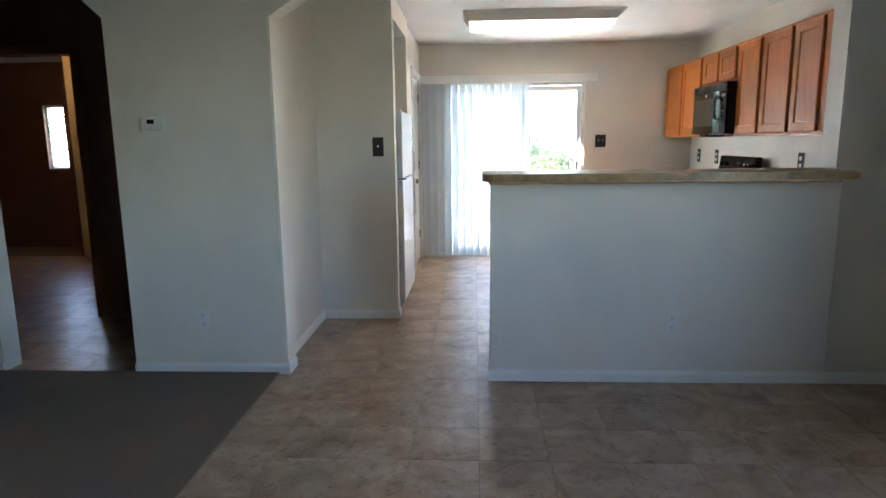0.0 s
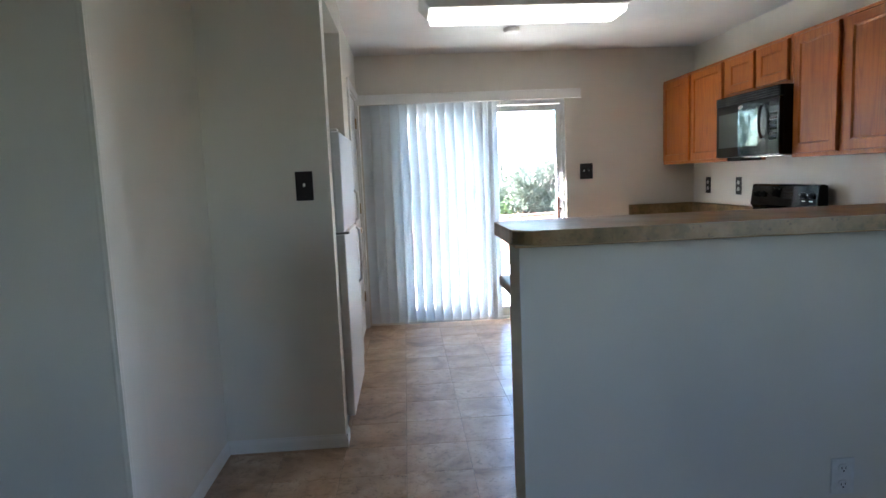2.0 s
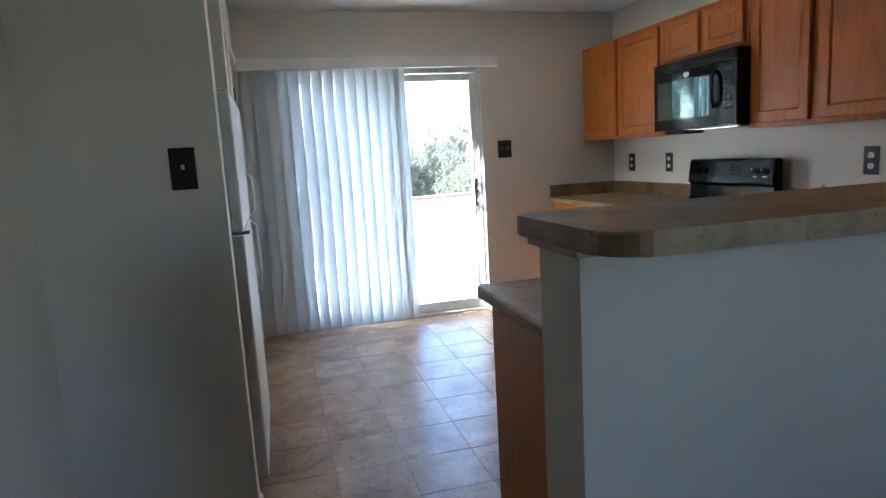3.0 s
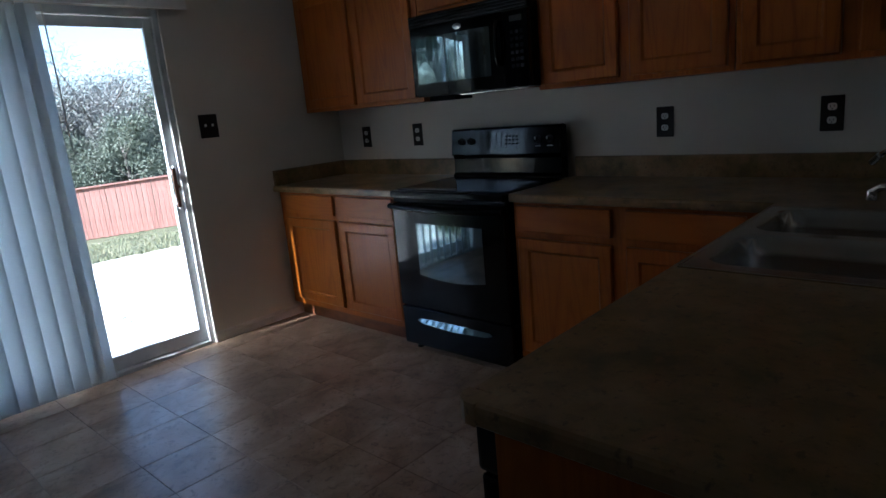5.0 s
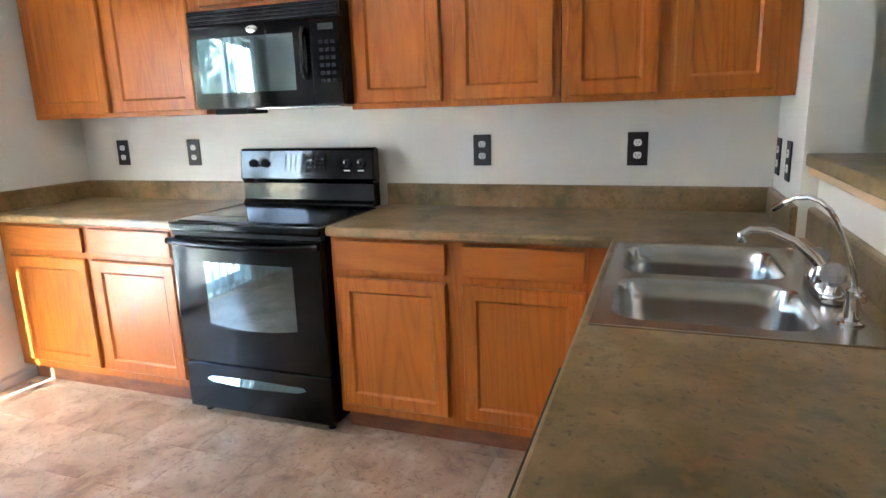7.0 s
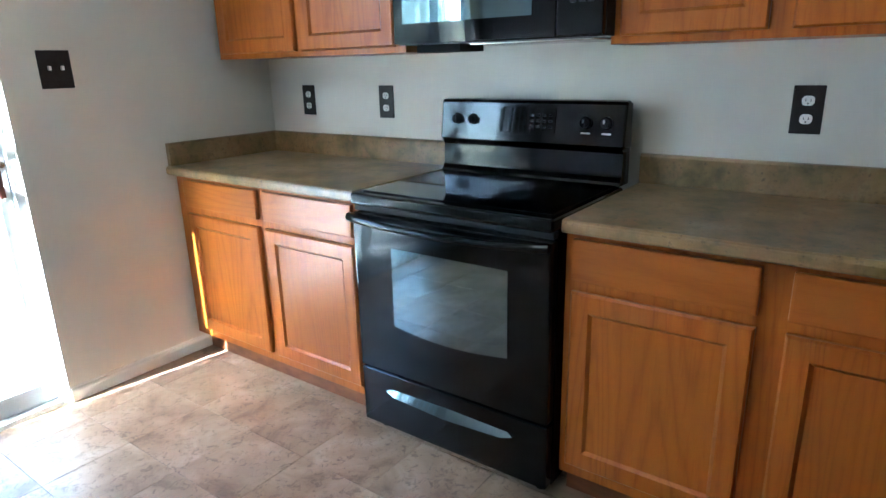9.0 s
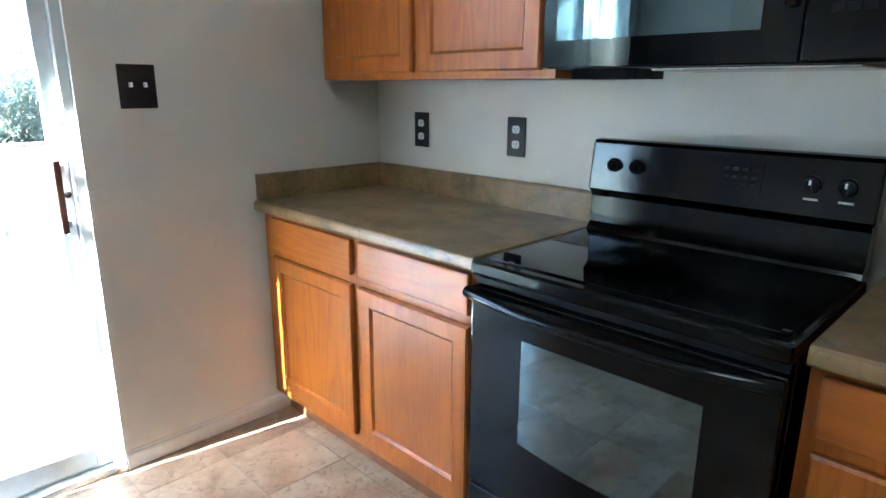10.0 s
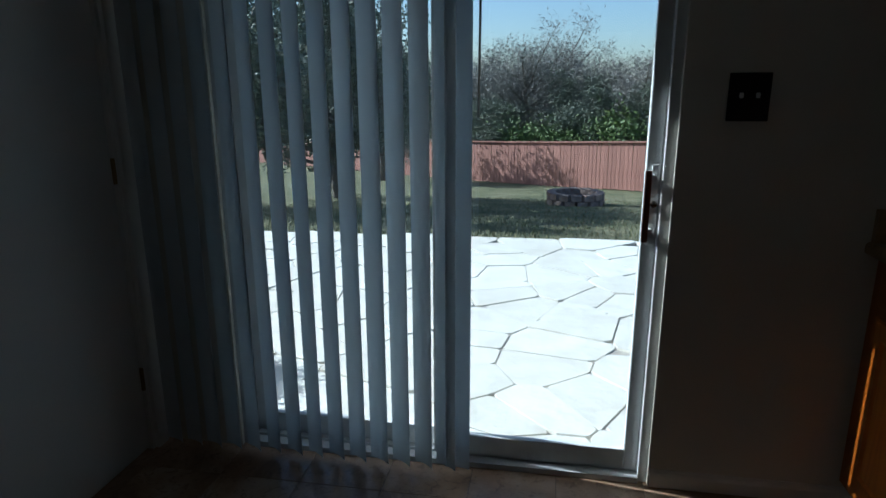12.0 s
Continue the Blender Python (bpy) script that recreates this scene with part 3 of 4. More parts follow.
part("diffuser", boxes([(0.668, 1.862, 6.412, 6.688, 2.292, CEIL - 0.086)], 0.018, 3), M_DIFF, fix, "glowing white acrylic diffuser")
smoke = thing("smoke_detector", "small round white smoke detector on the ceiling", "smoke detector")
bm = bmesh.new()
lathe(bm, (1.316, 7.343, CEIL), [(0.062, -0.001), (0.062, -0.012), (0.052, -0.03), (0.03, -0.036)], 24)
part("case", bm, M_WPLAST, smoke, smooth=True)


# ---- cabinets ----
def panel_door(parent, xf, y0, y1, z0, z1):
    """A framed door with a sunk panel, facing -x."""
    t, s, d = 0.019, 0.055, 0.009
    bm = bmesh.new()
    rings = []
    for inset, x in ((0.0, xf + t), (0.0, xf + 0.006), (0.006, xf), (s, xf), (s + 0.010, xf + d)):
        rings.append([bm.verts.new((x, y, z)) for y, z in ((y0 + inset, z0 + inset), (y1 - inset, z0 + inset), (y1 - inset, z1 - inset), (y0 + inset, z1 - inset))])
    bm.faces.new(rings[0])
    for p, q in zip(rings, rings[1:]):
        for k in range(4):
            bm.faces.new((p[k], p[(k + 1) % 4], q[(k + 1) % 4], q[k]))
    bm.faces.new(rings[-1])
    ob = part("door", bm, M_OAK, parent)
    i = s + 0.010
    part("panel", boxes([(xf + d - 0.0015, xf + d + 0.004, y0 + i, y1 - i, z0 + i, z1 - i)]), M_OAK, ob)
    return ob


def drawer_front(parent, xf, y0, y1, z0, z1):
    part("drawer_front", boxes([(xf, xf + 0.019, y0, y1, z0, z1)], 0.006, 2), M_OAKH, parent)


def upper(label, y0, y1, z0, z1, doors):
    cab = thing("wall_cabinet", label, "cabinet", "kitchen wall cabinets")
    part("body", boxes([(2.838, 3.138, y0, y1, z0, z1)], 0.0015), M_OAK, cab)
    for a0, a1 in doors:
        panel_door(cab, 2.817, a0, a1, z0 + 0.022, z1 - 0.022)
    return cab


upper("honey oak wall cabinet with two doors beside the north wall", 7.062, 8.175, 1.365, 2.105, ((7.105, 7.600), (7.640, 8.140)))
upper("short honey oak wall cabinet over the microwave", 6.297, 7.058, 1.815, 2.105, ((6.325, 6.660), (6.695, 7.030)))
upper("honey oak wall cabinet with two doors beside the microwave", 5.402, 6.293, 1.365, 2.105, ((5.425, 5.825), (5.879, 6.262)))
upper("honey oak wall cabinet with two doors near the bar", 4.603, 5.398, 1.365, 2.105, ((4.668, 4.997), (5.050, 5.377)))


def lower(label, y0, y1, units, x_back=3.138):
    cab = thing("base_cabinet", label, "cabinet", "kitchen base cabinets")
    part("body", boxes([(2.545, x_back, y0, y1, 0.10, 0.872)], 0.0015), M_OAK, cab)
    part("toe_kick", boxes([(2.605, 2.62, y0 + 0.001, y1 - 0.001, 0.0, 0.0995)]), M_TOE, cab)
    for a0, a1 in units:
        drawer_front(cab, 2.525, a0, a1, 0.735, 0.857)
        panel_door(cab, 2.525, a0, a1, 0.142, 0.704)
    return cab


lower("honey oak base cabinet with two doors and two drawers, partly sunlit", 7.068, 8.195, ((7.090, 7.580), (7.622, 8.122)))
lower("honey oak base cabinet with two doors and two drawers", 5.150, 6.276, ((5.258, 5.716), (5.780, 6.252)))
pen = thing("peninsula_cabinet", "honey oak sink cabinet of the peninsula with a plain end panel", "cabinet", "kitchen base cabinets")
part("body", boxes([(1.52, 2.542, 4.552, 5.125, 0.10, 0.60), (1.52, 2.542, 5.10, 5.125, 0.60, 0.872)], 0.0015), M_OAK, pen)
part("end_panel", boxes([(0.878, 0.900, 4.552, 5.128, 0.0, 0.872)], 0.002), M_OAK, pen)
part("toe_kick", boxes([(1.52, 2.60, 5.05, 5.065, 0, 0.0995)]), M_TOE, pen)
for a0, a1 in ((1.55, 2.0), (2.04, 2.49)):
    part("door", boxes([(a0, a1, 5.126, 5.145, 0.118, 0.694)], 0.006), M_OAK, pen)
    part("drawer_front", boxes([(a0, a1, 5.126, 5.145, 0.715, 0.855)], 0.006), M_OAKH, pen)
dish = thing("dishwasher", "black dishwasher under the peninsula counter", "dishwasher")
part("body", boxes([(0.904, 1.512, 4.60, 5.12, 0.10, 0.868)]), M_BPLAST, dish)
part("door", boxes([(0.906, 1.510, 5.121, 5.184, 0.12, 0.745)], 0.006), M_ENAMEL, dish)
part("control_panel", boxes([(0.906, 1.510, 5.121, 5.190, 0.75, 0.866)], 0.008), M_BPLAST, dish)
part("toe_panel", boxes([(0.906, 1.510, 5.03, 5.045, 0.0, 0.099)]), M_DARK, dish)


# ---- worktops ----
def nosing(u_in, u_out):
    """The rolled front edge in section, from the slab's cut to the edge."""
    s = 1 if u_out > u_in else -1
    return [(u_in, 0.874), (u_out - s * 0.006, 0.874), (u_out - s * 0.001, 0.879), (u_out, 0.886), (u_out, 0.900), (u_out - s * 0.003, 0.907), (u_out - s * 0.009, 0.9115), (u_out - s * 0.016, 0.912), (u_in, 0.912)]


def splash(axis, at, side, a, b):
    o = [(0, 0.9122), (0.021, 0.9122), (0.021, 1.004), (0.017, 1.011), (0.010, 1.013), (0, 1.013)]
    bm = bmesh.new()
    prism(bm, [(at + side * u, v) for u, v in o], "x" if axis == "y" else "y", a, b)
    return bm


T0, T1 = 0.874, 0.912
top1 = thing("countertop", "olive-brown mottled laminate worktop beside the stove", "countertop")
bm = boxes([(2.54, 3.138, 7.062, 8.208, T0, T1)])
prism(bm, nosing(2.54, 2.508), "y", 7.062, 8.208)
bmesh.ops.remove_doubles(bm, verts=bm.verts[:], dist=1e-4)
part("top", bm, M_TOP, top1)
part("backsplash", splash("x", 3.138, -1, 7.062, 8.187), M_TOP, top1)
part("side_splash", splash("y", 8.208, -1, 2.522, 3.138), M_TOP, top1)

top2 = thing("countertop", "olive-brown mottled laminate worktop with a sink, turning onto the peninsula", "countertop")
SX0, SX1, SY0, SY1 = 1.66, 2.395, 4.66, 5.122
bm = boxes([(2.54, 2.628, 4.552, 4.602, T0, T1), (2.54, 3.138, 4.602, 6.276, T0, T1), (SX1, 2.54, 4.552, 5.13, T0, T1), (SX0, SX1, 4.552, SY0, T0, T1), (SX0, SX1, SY1, 5.13, T0, T1), (0.88, SX0, 4.552, 5.13, T0, T1)])
prism(bm, nosing(2.54, 2.508), "y", 5.17, 6.276)
box(bm, 2.508, 2.54, 5.13, 5.17, T0, T1)
prism(bm, nosing(5.13, 5.172), "x", 0.88, 2.508)
prism(bm, nosing(0.88, 0.838), "y", 4.545, 5.13)
slab(bm, [(0.88, 5.13), (0.88, 5.172), (0.866, 5.172), (0.849, 5.164), (0.840, 5.15), (0.838, 5.13)], T0 + 0.001, T1 - 0.0008)
bmesh.ops.remove_doubles(bm, verts=bm.verts[:], dist=1e-4)
part("top", bm, M_TOP, top2)
part("backsplash", splash("x", 3.138, -1, 4.602, 6.276), M_TOP, top2)
part("side_splash", splash("y", 4.552, 1, 0.838, 2.6295), M_TOP, top2)
part("side_splash", splash("y", 4.6015, 1, 2.6295, 3.117), M_TOP, top2)
part("end_cap", boxes([(0.8375, 0.8655, 4.5505, 4.5745, 0.874, 1.0135)], 0.006), M_TOP, top2, "worn olive laminate end of the backsplash")

bar = thing("bar_top", "olive-brown laminate bar top with rounded corners on the half wall", "bar top")
part("top", slab(bmesh.new(), rounded(0.738, 2.628, 4.185, 4.592, (0.07, 0.04, 0, 0.05)), 1.144, 1.184, 0.006), M_TOP, bar)
part("support_board", boxes([(0.772, 2.628, 4.362, 4.580, 1.1185, 1.1435)], 0.002), M_PINE, bar, "tan board under the bar top")

# ---- sink and taps ----
sink = thing("sink", "stainless steel double-bowl sink set into the worktop", "sink")


def bowl(x0, x1, y0, y1):
    bm = bmesh.new()
    rings = []
    for inset, z, r in ((0, 0.9165, 0.07), (0.006, 0.909, 0.07), (0.014, 0.86, 0.07), (0.022, 0.79, 0.07), (0.045, 0.752, 0.06), (0.085, 0.740, 0.05)):
        rings.append([bm.verts.new((x, y, z)) for x, y in rounded(x0 + inset, x1 - inset, y0 + inset, y1 - inset, (r,) * 4, 6)])
    for p, q in zip(rings, rings[1:]):
        for k in range(len(p)):
            bm.faces.new((p[k], p[(k + 1) % len(p)], q[(k + 1) % len(p)], q[k]))
    bm.faces.new(rings[-1])
    return bm


def deck(x0, x1, y0, y1, holes):
    """A rim plate with rounded holes, stitched between the outer edge and each hole by strips."""
    bm = bmesh.new()
    xs = [x0, *(v for h in holes for v in h[:2]), x1]
    z = 0.9165
    n = 6
    for (h0, h1, g0, g1) in holes:
        i = holes.index((h0, h1, g0, g1))
        L = x0 if i == 0 else (holes[i - 1][1] + h0) / 2
        R = x1 if i == len(holes) - 1 else (h1 + holes[i + 1][0]) / 2
        inner = rounded(h0, h1, g0, g1, (0.07,) * 4, n)
        corner = [(L, y0), (R, y0), (R, y1), (L, y1)]
        iv = [bm.verts.new((x, y, z)) for x, y in inner]
        cv = [bm.verts.new((x, y, z)) for x, y in corner]
        m = n + 1
        for c in range(4):
            for k in range(n):
                bm.faces.new((cv[c], iv[c * m + k], iv[c * m + k + 1]))
            bm.faces.new((cv[c], iv[c * m + n], iv[((c + 1) * m) % (4 * m)], cv[(c + 1) % 4]))
    bmesh.ops.remove_doubles(bm, verts=bm.verts[:], dist=1e-5)
    return bm


HOLES = [(1.672, 2.005, 4.710, 5.112), (2.050, 2.388, 4.710, 5.112)]
part("rim", deck(1.627, 2.425, 4.612, 5.145, HOLES), M_STEEL, sink)
part("rim_edge", boxes([(1.6235, 2.4285, 4.6085, 4.6125, 0.9121, 0.9172), (1.6235, 2.4285, 5.1445, 5.1485, 0.9121, 0.9172), (1.6235, 1.6275, 4.6125, 5.1445, 0.9121, 0.9172), (2.4245, 2.4285, 4.6125, 5.1445, 0.9121, 0.9172)], 0.0012), M_STEEL, sink)
for h in HOLES:
    bw = part("bowl", bowl(*h), M_STEEL, sink, smooth=True)
    cx, cy = (h[0] + h[1]) / 2, (h[2] + h[3]) / 2
    bm = bmesh.new()
    lathe(bm, (cx, cy, 0.741), [(0.045, 0), (0.045, 0.004), (0.03, 0.005), (0.026, 0.001)], 20)
    part("drain", bm, M_CHROME, bw, smooth=True)

tap = thing("faucet", "chrome kitchen faucet with clear acrylic knobs", "faucet")
FX, FY, FZ = 1.965, 4.660, 0.917
part("base", slab(bmesh.new(), rounded(FX - 0.105, FX + 0.105, FY - 0.024, FY + 0.024, (0.023,) * 4), FZ, FZ + 0.02, 0.005), M_CHROME, tap, smooth=True)
bm = bmesh.new()
lathe(bm, (FX, FY, FZ), [(0.022, 0.02), (0.024, 0.04), (0.019, 0.062), (0.012, 0.066)], 18)
tube(bm, [(FX, FY, FZ + 0.05), (FX + 0.008, FY + 0.02, FZ + 0.078), (FX + 0.025, FY + 0.06, FZ + 0.112), (FX + 0.04, FY + 0.11, FZ + 0.132), (FX + 0.05, FY + 0.152, FZ + 0.132), (FX + 0.053, FY + 0.168, FZ + 0.120)], [0.013, 0.012, 0.010, 0.009, 0.009, 0.0095], 14)
part("spout", bm, M_CHROME, tap, smooth=True)
bm = bmesh.new()
lathe(bm, (FX + 0.053, FY + 0.169, FZ + 0.100), [(0.0115, 0), (0.0125, 0.003), (0.0125, 0.022), (0.010, 0.024)], 14)
part("aerator", bm, M_CHROME, tap, smooth=True)
for s in (-1, 1):
    bm = bmesh.new()
    lathe(bm, (FX + s * 0.078, FY, FZ), [(0.019, 0.02), (0.017, 0.034), (0.012, 0.04)], 16)
    hub = part("valve", bm, M_CHROME, tap, smooth=True)
    bm = bmesh.new()
    lathe(bm, (FX + s * 0.078, FY, FZ), [(0.014, 0.0405), (0.025, 0.05), (0.027, 0.066), (0.022, 0.082), (0.010, 0.088)], 10)
    part("knob", bm, M_ACRYL, hub, "clear acrylic knob")
filt = thing("filter_tap", "slim chrome gooseneck drinking-water tap on the sink", "faucet")
GX, GY = 1.748, 4.655
bm = bmesh.new()
lathe(bm, (GX, GY, FZ), [(0.024, 0), (0.024, 0.004), (0.014, 0.007), (0.013, 0.05), (0.016, 0.054), (0.016, 0.068), (0.008, 0.074)], 16)
part("body", bm, M_CHROME, filt, smooth=True)
arc = [(GX + u, GY + v, FZ + w) for u, v, w in ((0, 0, 0.07), (-0.006, 0.004, 0.090), (-0.013, 0.012, 0.116), (-0.024, 0.026, 0.152), (-0.033, 0.041, 0.188), (-0.038, 0.053, 0.212), (-0.039, 0.066, 0.232), (-0.034, 0.081, 0.246), (-0.022, 0.098, 0.252), (-0.004, 0.117, 0.248), (0.014, 0.132, 0.237))]
part("neck", tube(bmesh.new(), arc, 0.0048, 10), M_CHROME, filt, smooth=True)
part("tip", tube(bmesh.new(), [arc[-1], (GX + 0.036, GY + 0.148, FZ + 0.219)], 0.0066, 10), M_CHROME, filt, smooth=True)
part("lever", tube(bmesh.new(), [(GX, GY, FZ + 0.058), (GX - 0.03, GY - 0.004, FZ + 0.064), (GX - 0.045, GY - 0.004, FZ + 0.062)], [0.006, 0.006, 0.008], 10), M_CHROME, filt, smooth=True)

# ---- stove ----
st = thing("stove", "black freestanding electric stove with a glass cooktop", "stove")
Y0, Y1 = 6.292, 7.05
part("body", boxes([(2.535, 3.08, Y0 + 0.002, Y1 - 0.002, 0.04, 0.872)], 0.003), M_ENAMEL, st)
part("cooktop", boxes([(2.487, 3.02, Y0, Y1, 0.8725, 0.912)], 0.011, 3), M_ENAMEL, st)
part("cooktop_glass", boxes([(2.53, 3.005, Y0 + 0.022, Y1 - 0.022, 0.9125, 0.9165)], 0.0015), M_BGLASS, st, "black ceramic glass")
# rounded back panel that leans back
bm = bmesh.new()
prism(bm, [(3.02, 1.035), (3.010, 1.045), (3.028, 1.18), (3.036, 1.190), (3.06, 1.193), (3.085, 1.185), (3.09, 1.035)], "y", Y0 + 0.006, Y1 - 0.006)
bmesh.ops.bevel(bm, geom=[ed for ed in bm.edges if abs(ed.verts[0].co.y - ed.verts[1].co.y) < 1e-6], offset=0.008, segments=3, affect="EDGES", profile=0.5)
back = part("backguard", bm, M_ENAMEL, st)
bm = bmesh.new()
prism(bm, [(3.005, 0.9125), (3.012, 0.925), (3.025, 0.940), (3.030, 1.02), (3.02, 1.0345), (3.09, 1.0345), (3.09, 0.9125)], "y", Y0 + 0.012, Y1 - 0.012)
part("riser", bm, M_ENAMEL, st)


def face_x(z):
    """The front of the leaning panel at a height."""
    return 3.010 + (z - 1.045) * 0.018 / 0.135


def front_plate(y0, y1, z0, z1, t):
    bm = bmesh.new()
    q = [(face_x(z0) - t, z0), (face_x(z1) - t, z1), (face_x(z1) + 0.001, z1), (face_x(z0) + 0.001, z0)]
    return prism(bm, q, "y", y0, y1)


part("display", front_plate(6.550, 6.776, 1.080, 1.164, 0.0025), M_BGLASS, back, "dark glass clock display")
for r in range(3):
    for c in range(4):
        part("button", front_plate(6.562 + 0.024 * c, 6.576 + 0.024 * c, 1.096 + 0.020 * r, 1.104 + 0.020 * r, 0.0032), M_KEY, back)
for y in (6.961, 6.890, 6.436, 6.362):
    z = 1.12
    right = y < 6.6
    bm = bmesh.new()
    lathe(bm, (face_x(z), y, z), [(0.021, 0.0), (0.021, -0.006), (0.017, -0.010), (0.015, -0.022), (0.011, -0.024)], 20, "x")
    box(bm, face_x(z) - 0.029, face_x(z) - 0.018, y - 0.004, y + 0.004, z - 0.015, z + 0.015, 0.002)
    kb = part("knob", bm, M_BPLAST if right else M_DARK, back, smooth=False)
    if right:
        part("pointer", boxes([(face_x(z) - 0.0300, face_x(z) - 0.0288, y - 0.0025, y + 0.0025, z + 0.001, z + 0.013)]), M_WPLAST, kb)
        part("lettering", front_plate(y - 0.016, y + 0.016, 1.082, 1.087, 0.0008), M_WPLAST, back)
# front trim under the cooktop, door, window, handle
part("vent_trim", boxes([(2.505, 2.536, Y0 + 0.004, Y1 - 0.004, 0.850, 0.8715)], 0.004), M_BPLAST, st)
od = part("oven_door", boxes([(2.490, 2.534, Y0 + 0.003, Y1 - 0.003, 0.272, 0.846)], 0.008, 3), M_ENAMEL, st)
bm = bmesh.new()
o = [(y, z + (-0.020 * math.sin(math.pi * (y - 6.432) / 0.445) if z < 0.6 else 0)) for y, z in [(6.432 + 0.445 * k / 10, 0.462) for k in range(11)] + [(6.877, 0.742), (6.432, 0.742)]]
prism(bm, o, "x", 2.4885, 2.4925)
part("door_glass", bm, M_SMOKE, od, "smoked oven window")
part("handle", tube(bmesh.new(), [(2.488 - 0.012, Y0 + 0.006, 0.832), (2.462, Y0 + 0.05, 0.832), (2.446, 6.47, 0.826), (2.442, 6.67, 0.822), (2.446, 6.87, 0.826), (2.462, Y1 - 0.05, 0.832), (2.488 - 0.012, Y1 - 0.006, 0.832)], [0.017, 0.015, 0.013, 0.013, 0.013, 0.015, 0.017], 12), M_ENAMEL, od, "glossy black bowed handle", True)
for y in (Y0 + 0.008, Y1 - 0.035):
    part("handle_mount", boxes([(2.466, 2.492, y, y + 0.027, 0.818, 0.846)], 0.004), M_ENAMEL, od)
dr = part("drawer", boxes([(2.492, 2.534, Y0 + 0.003, Y1 - 0.003, 0.045, 0.264)], 0.007, 3), M_ENAMEL, st)
bm = bmesh.new()
slotl = [(6.41, 0.196), (6.45, 0.184), (6.67, 0.175), (6.89, 0.184), (6.93, 0.196), (6.91, 0.207), (6.67, 0.211), (6.43, 0.207)]
p = [bm.verts.new((2.4925 - 0.020 * (0.211 - z) / 0.045, y, z)) for y, z in slotl]
q = [bm.verts.new((2.5005, y, z)) for y, z in slotl]
for k in range(8):
    bm.faces.new((p[k], p[(k + 1) % 8], q[(k + 1) % 8], q[k]))
bm.faces.new(q)
bm.faces.new(p[::-1])
bmesh.ops.translate(bm, verts=bm.verts[:], vec=(-0.0015, 0, 0))
part("grip", bm, M_SMOKE, dr, "long glossy drawer grip")
for x in (2.56, 3.02):
    for y in (Y0 + 0.05, Y1 - 0.05):
        bm = bmesh.new()
        lathe(bm, (x, y, 0), [(0.018, 0.0), (0.018, 0.01), (0.009, 0.012), (0.009, 0.042)], 12)
        part("foot", bm, M_BPLAST, st)

# ---- microwave ----
mw = thing("microwave", "black over-the-range microwave with a bowed glass door", "microwave")
MY0, MY1, MZ0, MZ1 = 6.283, 7.046, 1.388, 1.808
part("body", boxes([(2.775, 3.137, MY0, MY1, MZ0, MZ1)], 0.003), M_BPLAST, mw)
gr = part("vent_grille", boxes([(2.752, 2.776, MY0, MY1, 1.742, MZ1)], 0.003), M_DARK, mw)
for k in range(4):
    part("louvre", boxes([(2.742, 2.754, MY0 + 0.006, MY1 - 0.006, 1.750 + 0.015 * k, 1.757 + 0.015 * k)], 0.0015), M_BPLAST, gr)


def bowed(y0, y1, z0, z1, x_edge, x_mid, n=12, t=0.02):
    """A plate bowed outwards about an upright axis."""
    bm = bmesh.new()
    f, r = [], []
    for k in range(n + 1):
        u = k / n
        x = x_edge + (x_mid - x_edge) * math.sin(math.pi * u)
        y = y0 + (y1 - y0) * u
        f.append([bm.verts.new((x, y, z)) for z in (z0, z1)])
        r.append([bm.verts.new((x + t, y, z)) for z in (z0, z1)])
    for k in range(n):
        bm.faces.new((f[k][0], f[k + 1][0], f[k + 1][1], f[k][1]))
        bm.faces.new((r[k][0], r[k][1], r[k + 1][1], r[k + 1][0]))
        bm.faces.new((f[k][1], f[k + 1][1], r[k + 1][1], r[k][1]))
        bm.faces.new((f[k][0], r[k][0], r[k + 1][0], f[k + 1][0]))
    bm.faces.new((f[0][0], f[0][1], r[0][1], r[0][0]))
    bm.faces.new((f[n][0], r[n][0], r[n][1], f[n][1]))
    return bm


md = part("door", bowed(6.432, MY1 - 0.002, MZ0 + 0.003, 1.7405, 2.752, 2.738), M_ENAMEL, mw, smooth=False)
part("window", bowed(6.505, 7.0, 1.455, 1.688, 2.7455, 2.7355, t=0.004), M_SMOKE, md, "smoked glass window")
part("panel", boxes([(2.750, 2.776, MY0 + 0.002, 6.428, MZ0 + 0.003, 1.7405)], 0.004), M_ENAMEL, mw)
pn = mw.children[-1]
part("display", boxes([(2.7485, 2.7505, 6.315, 6.385, 1.69, 1.715)]), M_LED, pn)
for r in range(6):
    for c in range(3):
        part("button", boxes([(2.7487, 2.7505, 6.312 + 0.027 * c, 6.330 + 0.027 * c, 1.48 + 0.031 * r, 1.494 + 0.031 * r)], 0.0006), M_KEY, pn)
part("handle", tube(bmesh.new(), [(2.742, 6.452, 1.50), (2.722, 6.450, 1.53), (2.716, 6.449, 1.60), (2.722, 6.450, 1.67), (2.742, 6.452, 1.70)], [0.012, 0.011, 0.010, 0.011, 0.012], 12), M_ENAMEL, md, "curved black handle", True)
bm = bmesh.new()
lathe(bm, (2.7395, 6.70, 1.715), [(0.020, 0.0), (0.020, -0.0025), (0.014, -0.0035)], 24, "x")
bmesh.ops.scale(bm, vec=(1, 1.45, 0.72), space=Matrix.Translation((-2.7395, -6.70, -1.715)), verts=bm.verts[:])
part("badge", bm, M_CHROME, md, "plain oval metal badge", True)
part("lamp_cover", boxes([(2.80, 2.95, 6.80, 6.985, 1.362, 1.3875)], 0.004), M_DARK, mw)
